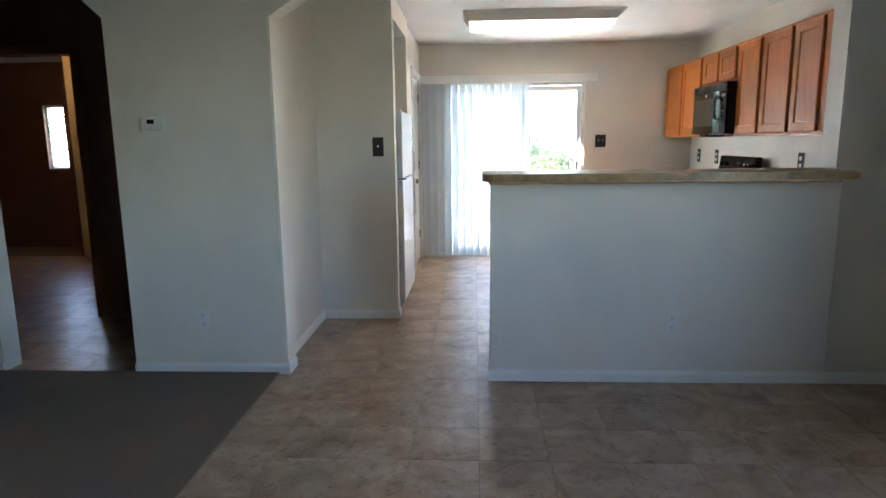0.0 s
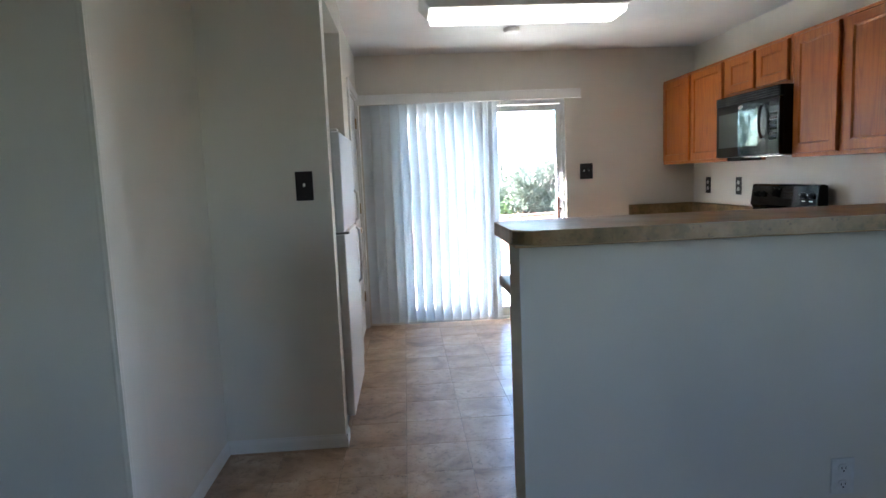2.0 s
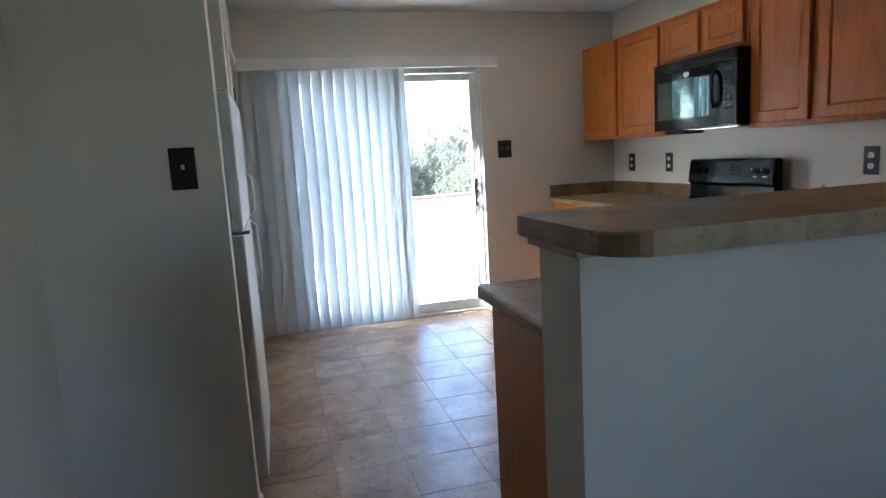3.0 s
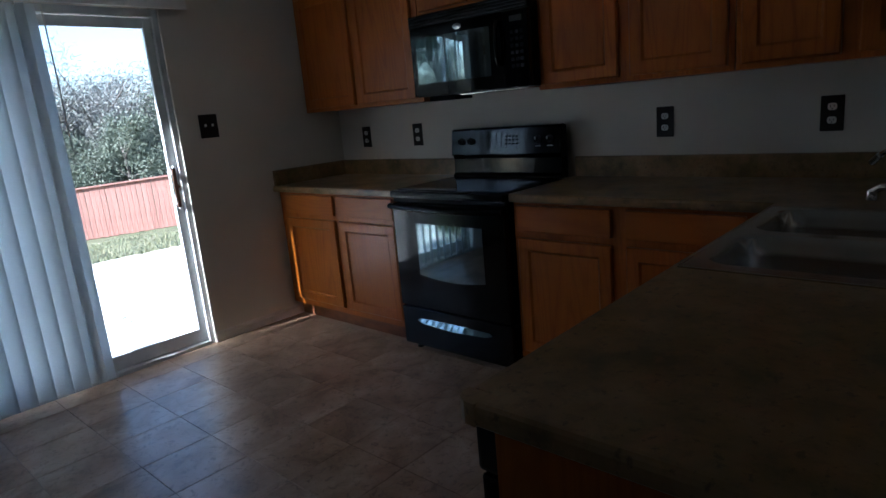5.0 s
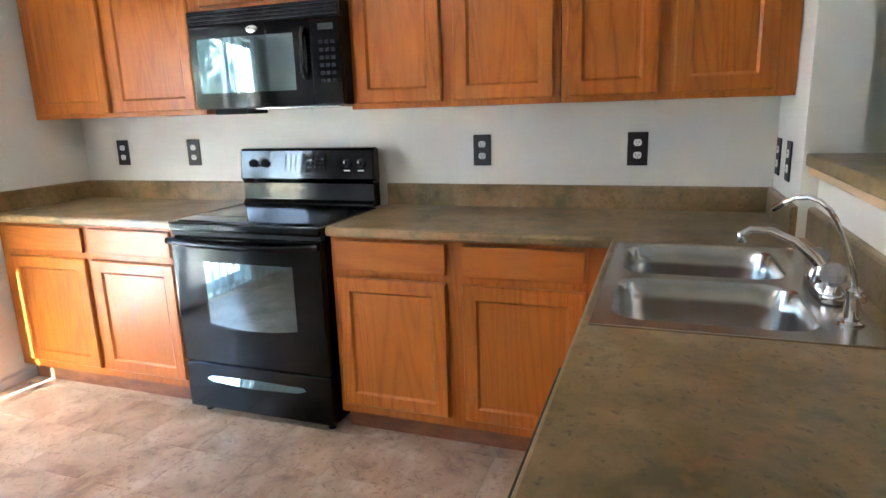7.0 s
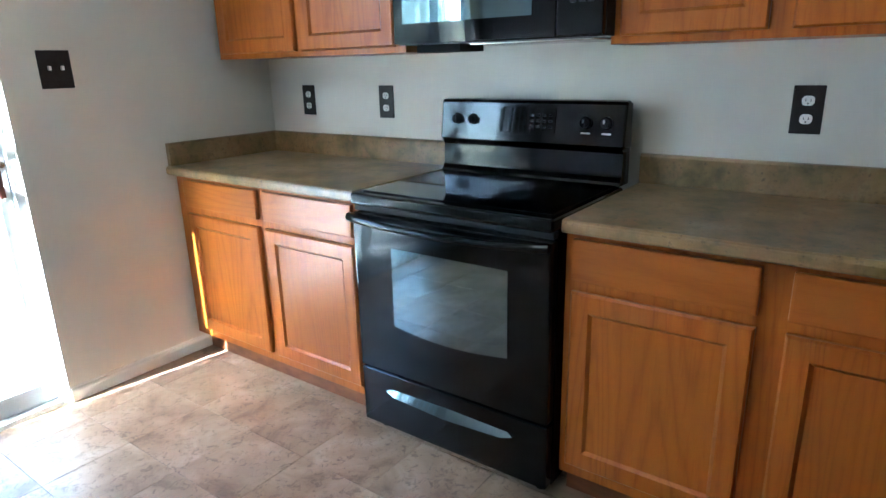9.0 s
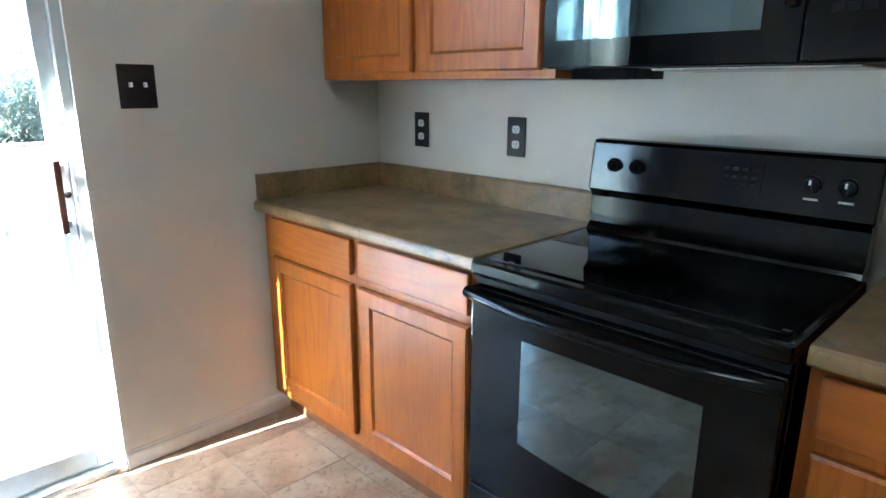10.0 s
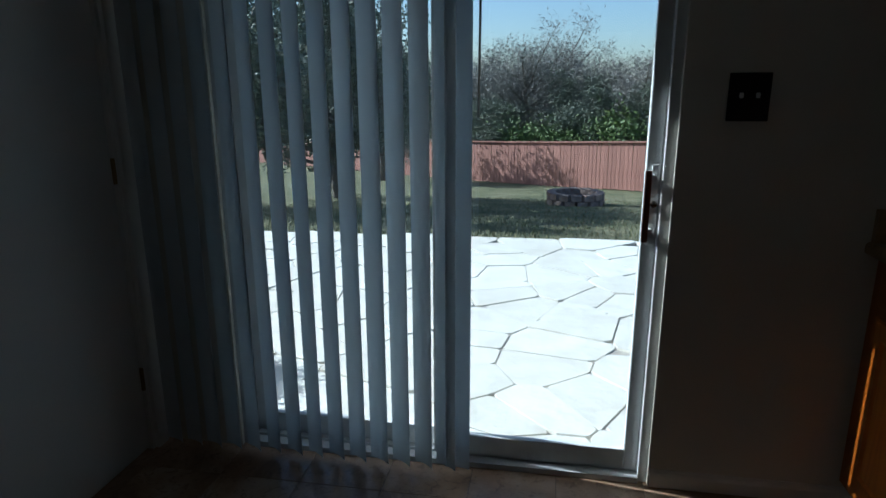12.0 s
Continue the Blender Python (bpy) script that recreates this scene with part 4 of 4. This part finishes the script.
part("grease_filter", boxes([(2.80, 3.05, 6.33, 6.76, 1.380, 1.3875)], 0.002), M_STEEL, mw)

# ---- refrigerator ----
fr = thing("refrigerator", "white top-freezer refrigerator in a niche", "refrigerator")
part("body", boxes([(-0.68, 0.085, 5.79, 6.545, 0.03, 1.585)], 0.006), M_FRIDGE, fr)
part("gasket", boxes([(0.0855, 0.099, 5.80, 6.535, 0.10, 1.58)]), M_GASKET, fr)
for nm, z0, z1 in (("fridge_door", 0.095, 1.062), ("freezer_door", 1.074, 1.585)):
    dd = part(nm, boxes([(0.0995, 0.145, 5.79, 6.545, z0, z1)], 0.010, 3), M_FRIDGE, fr)
    zz = (0.70, 1.05) if nm == "fridge_door" else (1.085, 1.28)
    part("handle", tube(bmesh.new(), [(0.143, 6.50, zz[0]), (0.165, 6.50, zz[0] + 0.02), (0.168, 6.50, sum(zz) / 2), (0.165, 6.50, zz[1] - 0.02), (0.143, 6.50, zz[1])], 0.010, 10), M_FRIDGE, dd, smooth=True)
part("hinge_cap", boxes([(0.06, 0.135, 5.80, 5.86, 1.5855, 1.60)], 0.004), M_WPLAST, fr)
part("middle_hinge", boxes([(0.10, 0.165, 5.795, 5.84, 1.0625, 1.0735)], 0.002), M_GASKET, fr)
part("toe_grille", boxes([(0.04, 0.09, 5.80, 6.535, 0.0, 0.088)], 0.003), M_GASKET, fr)


# ---- plates on the walls ----
def plate(name, label, category, m, w, h, kind, material, inner, group):
    """Built facing -y about its centre, then set by m."""
    ob = thing(name, label, category, group)
    part("plate", boxes([(-w / 2, w / 2, -0.006, -0.0005, -h / 2, h / 2)], 0.003), material, ob)
    if kind == "duplex":
        for dz in (-0.0265, 0.0265):
            bm = bmesh.new()
            slab(bm, rounded(-0.0165, 0.0165, -0.014, 0.014, (0.011,) * 4), 0, 0.0025)
            bmesh.ops.transform(bm, matrix=pose(0, -0.0062, dz, 90), verts=bm.verts[:])
            r = part("receptacle", bm, inner, ob)
            part("slot", boxes([(-0.0075, -0.0055, -0.0093, -0.0087, dz - 0.002, dz + 0.006), (0.0055, 0.0075, -0.0093, -0.0087, dz - 0.002, dz + 0.006), (-0.002, 0.002, -0.0093, -0.0087, dz - 0.010, dz - 0.006)]), M_DARK, r)
    elif kind == "switch":
        n = 2 if w > 0.1 else 1
        for k in range(n):
            dx = (k - (n - 1) / 2) * 0.046
            bm = boxes([(dx - 0.005, dx + 0.005, -0.017, -0.0055, -0.003, 0.013)], 0.002)
            part("toggle", bm, inner, ob)
    elif kind == "rocker":
        part("rocker", boxes([(-0.013, 0.013, -0.0095, -0.0055, -0.024, 0.024)], 0.002), inner, ob)
        part("side_toggle", boxes([(0.008, 0.014, -0.010, -0.0055, 0.040, 0.047)], 0.001), inner, ob)
    for dz in (-0.001,) if kind == "duplex" else (h / 2 - 0.018, -h / 2 + 0.018):
        bm = bmesh.new()
        lathe(bm, (0, -0.006, dz), [(0.003, 0.0), (0.003, -0.0008), (0.001, -0.001)], 8, "y")
        part("screw", bm, material, ob)
    ob.matrix_basis = m
    return ob


G = "brown wall plates"
plate("outlet", "dark brown outlet plate with two white sockets", "outlet", pose(3.1395, 7.926, 1.170, 0, 0, -90), 0.083, 0.140, "duplex", M_PLATE, M_WPLAST, G)
for y in (7.428, 5.80, 5.122):
    copy_thing(bpy.data.objects["outlet"], pose(3.1395, y, 1.168, 0, 0, -90))
for x in (3.06, 2.85):
    copy_thing(bpy.data.objects["outlet"], pose(x, 4.6005, 1.140, 0, 0, 180))
plate("outlet", "dark brown plate mounted sideways with a white rocker", "outlet", pose(1.182, 4.5505, 1.0655, 0, 90, 180), 0.082, 0.162, "rocker", M_PLATE, M_WPLAST, G)
plate("light_switch", "dark brown double switch plate with white toggles", "light switch", pose(2.128, 8.2095, 1.337), 0.118, 0.140, "switch", M_PLATE, M_WPLAST, G)
plate("light_switch", "dark brown switch plate with one white toggle", "light switch", pose(-0.018, 5.6295, 1.318), 0.083, 0.140, "switch", M_PLATE, M_WPLAST, G)
plate("outlet", "white outlet plate low on the wall", "outlet", pose(-0.905, 4.4575, 0.335), 0.075, 0.118, "duplex", M_WPLAST, M_WPLAST, "white outlets")
copy_thing([o for o in bpy.data.objects if o.get("label") == "white outlet plate low on the wall"][0], pose(1.785, 4.3755, 0.352))
th = thing("thermostat", "white wall thermostat with a dark display", "thermostat")
part("case", boxes([(-1.165, -1.035, 4.432, 4.4575, 1.428, 1.508)], 0.006), M_WPLAST, th)
part("display", boxes([(-1.125, -1.085, 4.4305, 4.4325, 1.468, 1.492)]), M_DARK, th)

# ---- outdoors ----
def lie(x, y):
    """Height of the ground: level by the house, then falling towards the fence and levelling off."""
    d = max(0.0, y - 12.3)
    z = -0.15 - 0.115 * 26 * (1 - math.exp(-d / 26)) * 1.32
    return z + (0.05 * noise.noise(Vector((x * 0.15, y * 0.15, 0))) if d > 0 else 0)


def steps(a, b, near, grow):
    """Coordinates from a to b, close together round near and wider apart away from it."""
    out, s, x = [near], grow, near
    while x < b:
        x = min(b, x + s)
        s *= 1.13
        out.append(x)
    s, x = grow, near
    while x > a:
        x = max(a, x - s)
        s *= 1.13
        out.insert(0, x)
    return out


bm = bmesh.new()
gx, gy = steps(-600, 600, 2.0, 0.9), steps(-600, 900, 16.0, 0.9)
grid = [[bm.verts.new((x, y, lie(x, y))) for x in gx] for y in gy]
for p, q in zip(grid, grid[1:]):
    for k in range(len(gx) - 1):
        bm.faces.new((p[k], p[k + 1], q[k + 1], q[k]))
tagged(part("ground", bm, M_GROUND, smooth=True), "dry winter lawn sloping down to the fence", "ground", kind="structure")

# fence
FA, FB = Vector((-16.0, 41.0)), Vector((14.0, 19.6))
fence = thing("fence", "red-stained cedar board fence at the end of the yard", "fence")
along = (FB - FA).normalized()
n_boards = int((FB - FA).length / 0.145)
turn = math.degrees(math.atan2(along.y, along.x))
bm = bmesh.new()
box(bm, -0.069, 0.069, -0.009, 0.009, 0.0, 1.55, 0.004, 1)
board = None
for k in range(n_boards):
    p = FA + along * (0.145 * k)
    m = pose(p.x, p.y, lie(p.x, p.y) + 0.02 + random.uniform(-0.012, 0.012), 0, random.uniform(-0.4, 0.4), turn)
    if board is None:
        board = part("board", bm, M_FENCE, fence)
        board.matrix_basis = m
    else:
        share("board", board.data, fence, m)
cap = bmesh.new()
for a0, a1 in ((1.55, 1.59),):
    pts = [FA + along * (1.0 * k) for k in range(int((FB - FA).length) + 1)]
    nrm = Vector((-along.y, along.x))
    prev = None
    for p in pts:
        z = lie(p.x, p.y)
        ring = [cap.verts.new((p.x + nrm.x * s, p.y + nrm.y * s, z + h)) for s, h in ((-0.07, a0), (0.07, a0), (0.07, a1), (-0.07, a1))]
        if prev:
            for k in range(4):
                cap.faces.new((prev[k], prev[(k + 1) % 4], ring[(k + 1) % 4], ring[k]))
        prev = ring
part("cap_rail", cap, M_FENCE, fence)

# fire pit
pit = thing("fire_pit", "round stone fire pit on the lawn", "fire pit")
px, py = 2.15, 20.6
pz = lie(px, py)
stone = None
for r in range(2):
    for k in range(14):
        g = 2 * math.pi * (k + 0.5 * r) / 14
        m = pose(px + 0.56 * math.cos(g), py + 0.56 * math.sin(g), pz + 0.02 + 0.15 * r, 0, 0, math.degrees(g) + random.uniform(-3, 3))
        if stone is None:
            stone = part("stone", boxes([(-0.09, 0.09, -0.115, 0.115, 0, 0.145)], 0.02), M_PIT, pit)
            stone.matrix_basis = m
        else:
            share("stone", stone.data, pit, m)
bm = bmesh.new()
lathe(bm, (px, py, pz), [(0.48, 0.0), (0.48, 0.06), (0.02, 0.07)], 20)
part("ash_bed", bm, M_DARK, pit)


# trees
def tree_mesh(seed, height, spread, leaves, size, bare):
    """A trunk with limbs, and a crown of small leaf blades set in clumps along the limbs."""
    rnd = random.Random(seed)
    wood, crown = bmesh.new(), bmesh.new()
    tips = []
    stems = 1 if seed % 2 else 2
    for s in range(stems):
        lean = Vector((rnd.uniform(-0.2, 0.2), rnd.uniform(-0.2, 0.2), 1))
        pts = [Vector((0.15 * s, 0, -0.3))]
        for k in range(5):
            pts.append(pts[-1] + (lean + Vector((rnd.uniform(-0.2, 0.2), rnd.uniform(-0.2, 0.2), 0))) * height * 0.135)
        tube(wood, pts, [0.16 * (1 - 0.13 * k) for k in range(6)], 8)
        for k in range(15):
            f = rnd.uniform(0.25, 1.0)
            i = min(4, int(f * 5))
            p = pts[i].lerp(pts[i + 1], f * 5 - i if i < 5 else 1)
            g = rnd.uniform(0, 2 * math.pi)
            out = spread * rnd.uniform(0.55, 1.0) * (1.15 - 0.5 * f)
            q = p + Vector((math.cos(g) * out, math.sin(g) * out, height * rnd.uniform(0.08, 0.34)))
            mid = p.lerp(q, 0.5) + Vector((0, 0, -0.1 * out))
            tube(wood, [p, mid, q], [0.055, 0.035, 0.012], 6)
            for u in (0.45, 0.65, 0.8, 0.92, 1.0):
                tips.append(p.lerp(q, u) + Vector((rnd.gauss(0, 0.2), rnd.gauss(0, 0.2), rnd.gauss(0, 0.2))))
    for k in range(leaves):
        c = rnd.choice(tips)
        w = c + Vector((rnd.gauss(0, 0.30), rnd.gauss(0, 0.30), rnd.gauss(0, 0.24)))
        d = Vector((rnd.gauss(0, 1), rnd.gauss(0, 1), rnd.gauss(0.3, 1))).normalized()
        e = d.orthogonal().normalized()
        e.rotate(Matrix.Rotation(rnd.uniform(0, 6.28), 3, d))
        ln, wd = size * rnd.uniform(0.6, 1.4), size * (0.14 if bare else 0.5) * rnd.uniform(0.6, 1.3)
        bend = d.cross(e) * ln * 0.2
        v = [crown.verts.new(w + p) for p in (-d * ln * 0.5, e * wd * 0.5 + bend, d * ln * 0.5, -e * wd * 0.5 + bend)]
        crown.faces.new(v)
    out = []
    for nm, b in (("trunk", wood), ("crown", crown)):
        me = bpy.data.meshes.new(nm)
        b.to_mesh(me)
        b.free()
        out.append(me)
    return out


KINDS = []
for seed, (h, sp, nl, sz, bare, mat, lab) in enumerate((
        (6.0, 2.2, 12000, 0.13, False, M_LEAF, "dense dark evergreen oak behind the fence"),
        (6.4, 2.4, 13000, 0.20, True, M_TWIG, "grey leafless tree with fine twigs behind the fence"),
        (5.4, 2.0, 11000, 0.13, False, M_LEAF, "dense dark evergreen oak behind the fence"),
        (5.8, 2.3, 12000, 0.20, True, M_TWIG, "grey leafless tree with fine twigs behind the fence"),
        (2.6, 1.3, 3600, 0.15, False, M_SHRUB, "light green bushy shrub behind the fence"))):
    tm, cm = tree_mesh(seed + 11, h, sp, nl, sz, bare)
    tm.materials.append(M_BARK)
    cm.materials.append(mat)
    KINDS.append((tm, cm, lab))


def plant(kind, x, y, s=1.0, turn=0.0, label="", group="trees behind the fence"):
    tm, cm, lab = KINDS[kind]
    t = thing("shrub" if kind == 4 else "tree", label or lab, "shrub" if kind == 4 else "tree", group)
    new("trunk", tm).parent = t
    new("crown", cm).parent = t
    t.matrix_basis = Matrix.LocRotScale((x, y, lie(x, y)), Euler((0, 0, turn)), (s, s, s))


rnd = random.Random(5)
nrm = Vector((-along.y, along.x))
for row, (off, step) in enumerate(((2.2, 2.3), (5.2, 2.5), (9.0, 3.0))):
    k = 0
    while k * step < (FB - FA).length + 6 * row:
        p = FA - along * 3 * row + along * (step * k + rnd.uniform(-0.9, 0.9)) + nrm * (off + rnd.uniform(-0.8, 0.8))
        kind = rnd.choice((0, 2, 0, 2, 1) if row == 0 else (1, 3, 0, 3, 1, 2))
        plant(kind, p.x, p.y, rnd.uniform(0.8, 1.1) * (0.76 if row == 0 else 0.90 + 0.10 * row), rnd.uniform(0, 6.28))
        k += 1
for x, y in ((1.2, 31.0), (2.6, 30.2), (4.4, 28.6), (-1.0, 32.4)):
    plant(4, x, y, rnd.uniform(0.85, 1.15), rnd.uniform(0, 6.28))
plant(0, -5.0, 29.5, 1.0, 0.5, "spreading evergreen oak on the lawn that shades the fence")
for x, y, s in ((-3.4, 15.6, 0.85), (-3.0, 18.2, 0.95), (-3.6, 20.8, 1.0), (-7.5, 17.0, 1.05)):
    plant(2 if s < 1 else 0, x, y, s, x, "spreading evergreen oak on the lawn that shades the grass")
# the second, farther shrub is added only to cast a band of shadow
for x, y, s in ((-0.28, 9.05, 0.19), (-1.25, 10.2, 0.24)):
    plant(4, x, y, s, 3 * x, "small bushy shrub in shade beside the patio flags", "patio shrubs")

# grass by the patio
bm_v, bm_f = [], []
rnd = random.Random(9)
for k in range(14000):
    x, y = rnd.uniform(-4, 7), 12.2 + 10 * rnd.random() ** 1.6
    z = lie(x, y)
    g, h, w = rnd.uniform(0, 6.28), rnd.uniform(0.025, 0.07), rnd.uniform(0.006, 0.012)
    dx, dy, t = math.cos(g), math.sin(g), rnd.uniform(-0.03, 0.03)
    i = len(bm_v)
    bm_v += [(x - dx * w, y - dy * w, z - 0.005), (x + dx * w, y + dy * w, z - 0.005), (x + dy * t, y - dx * t, z + h)]
    bm_f.append((i, i + 1, i + 2))
me = bpy.data.meshes.new("grass")
me.from_pydata(bm_v, [], bm_f)
me.materials.append(M_GRASS)
tagged(new("grass", me), "short dry grass blades beside the patio", "grass", kind="stuff")

# patio of irregular flags
patio = tagged(part("pavement", boxes([(-4.0, 6.0, 8.36, 12.15, -0.148, -0.112)]), M_JOINT), "pale limestone flagstone patio with irregular joints", "patio", kind="structure")
rnd = random.Random(21)
sites = [((i + 0.5 + rnd.uniform(-0.46, 0.46)) * 0.50 - 4.0, 8.36 + (j + 0.5 + rnd.uniform(-0.46, 0.46)) * 0.292) for i in range(20) for j in range(13)]


def clip_half(poly, nx, ny, c):
    out = []
    for (ax, ay), (bx, by) in zip(poly, poly[1:] + poly[:1]):
        da, db = nx * ax + ny * ay - c, nx * bx + ny * by - c
        if da <= 0:
            out.append((ax, ay))
        if da * db < 0:
            f = da / (da - db)
            out.append((ax + (bx - ax) * f, ay + (by - ay) * f))
    return out


for i, (sx, sy) in enumerate(sites):
    poly = [(max(-4.0, sx - 1.3), max(8.365, sy - 1.3)), (min(6.0, sx + 1.3), max(8.365, sy - 1.3)), (min(6.0, sx + 1.3), sy + 0.30), (max(-4.0, sx - 1.3), sy + 0.30)]
    for j, (ox, oy) in enumerate(sites):
        if j != i and abs(ox - sx) < 2.6 and abs(oy - sy) < 2.6 and len(poly) > 2:
            nx, ny = ox - sx, oy - sy
            ln = math.hypot(nx, ny)
            poly = clip_half(poly, nx / ln, ny / ln, (nx * (sx + ox) + ny * (sy + oy)) / (2 * ln) - 0.0018)
    if len(poly) < 3:
        continue
    cx, cy = sum(p[0] for p in poly) / len(poly), sum(p[1] for p in poly) / len(poly)
    # chip the outline
    ring = []
    for (ax, ay), (bx, by) in zip(poly, poly[1:] + poly[:1]):
        for u in (0.08, 0.36, 0.64, 0.92):
            x, y = ax + (bx - ax) * u, ay + (by - ay) * u
            s = 1 - rnd.uniform(0.0, 0.009)
            ring.append((cx + (x - cx) * s, cy + (y - cy) * s))
    top = -0.102 + rnd.uniform(-0.006, 0.006)
    bm = bmesh.new()
    a0 = [bm.verts.new((x, y, -0.14)) for x, y in ring]
    a1 = [bm.verts.new((x, y, top - 0.008)) for x, y in ring]
    a2 = [bm.verts.new((cx + (x - cx) * 0.985, cy + (y - cy) * 0.985, top)) for x, y in ring]
    n = len(ring)
    for k in range(n):
        bm.faces.new((a0[k], a0[(k + 1) % n], a1[(k + 1) % n], a1[k]))
        bm.faces.new((a1[k], a1[(k + 1) % n], a2[(k + 1) % n], a2[k]))
    bm.faces.new(a2)
    part("flagstone", bm, M_STONE, patio)

# ---- floor tiles, last ----
TP, TX, TY = 0.303, 1.925, 5.899
bm = bmesh.new()
h = TP / 2 - 0.0012
lo = [bm.verts.new((x, y, -0.003)) for x, y in ((-h, -h), (h, -h), (h, h), (-h, h))]
md2 = [bm.verts.new((x, y, -0.0005)) for x, y in ((-h, -h), (h, -h), (h, h), (-h, h))]
g = h - 0.002
hi = [bm.verts.new((x, y, 0.0)) for x, y in ((-g, -g), (g, -g), (g, g), (-g, g))]
for p, q in ((lo, md2), (md2, hi)):
    for k in range(4):
        bm.faces.new((p[k], p[(k + 1) % 4], q[(k + 1) % 4], q[k]))
bm.faces.new(hi)
tile = None
rest_v, rest_f = [], []
count = 0
for j in range(-27, 8):
    for i in range(-27, 9):
        x, y = TX + (i + 0.5) * TP, TY + (j + 0.5) * TP
        if y > 8.36 or (x < -0.62 and y < 4.3) or x > 3.0 or y < -2.5:
            continue
        near = y > 1.9 and -0.62 < x < 2.75 and count < 300 and not (x > 2.75)
        if near:
            m = pose(x, y, 0)
            if tile is None:
                tile = part("tile", bm, M_TILE, floor)
                tile.matrix_basis = m
            else:
                share("tile", tile.data, floor, m)
            count += 1
        else:
            k = len(rest_v)
            rest_v += [(x - h, y - h, -0.0005), (x + h, y - h, -0.0005), (x + h, y + h, -0.0012), (x - h, y + h, -0.0012), (x - g, y - g, 0), (x + g, y - g, 0), (x + g, y + g, 0), (x - g, y + g, 0)]
            rest_f += [(k, k + 1, k + 5, k + 4), (k + 1, k + 2, k + 6, k + 5), (k + 2, k + 3, k + 7, k + 6), (k + 3, k, k + 4, k + 7), (k + 4, k + 5, k + 6, k + 7)]
me = bpy.data.meshes.new("far_tiles")
me.from_pydata(rest_v, [], rest_f)
me.materials.append(M_TILE)
rt = new("far_tiles", me)
rt.parent = floor
rt["kind"] = "stuff"
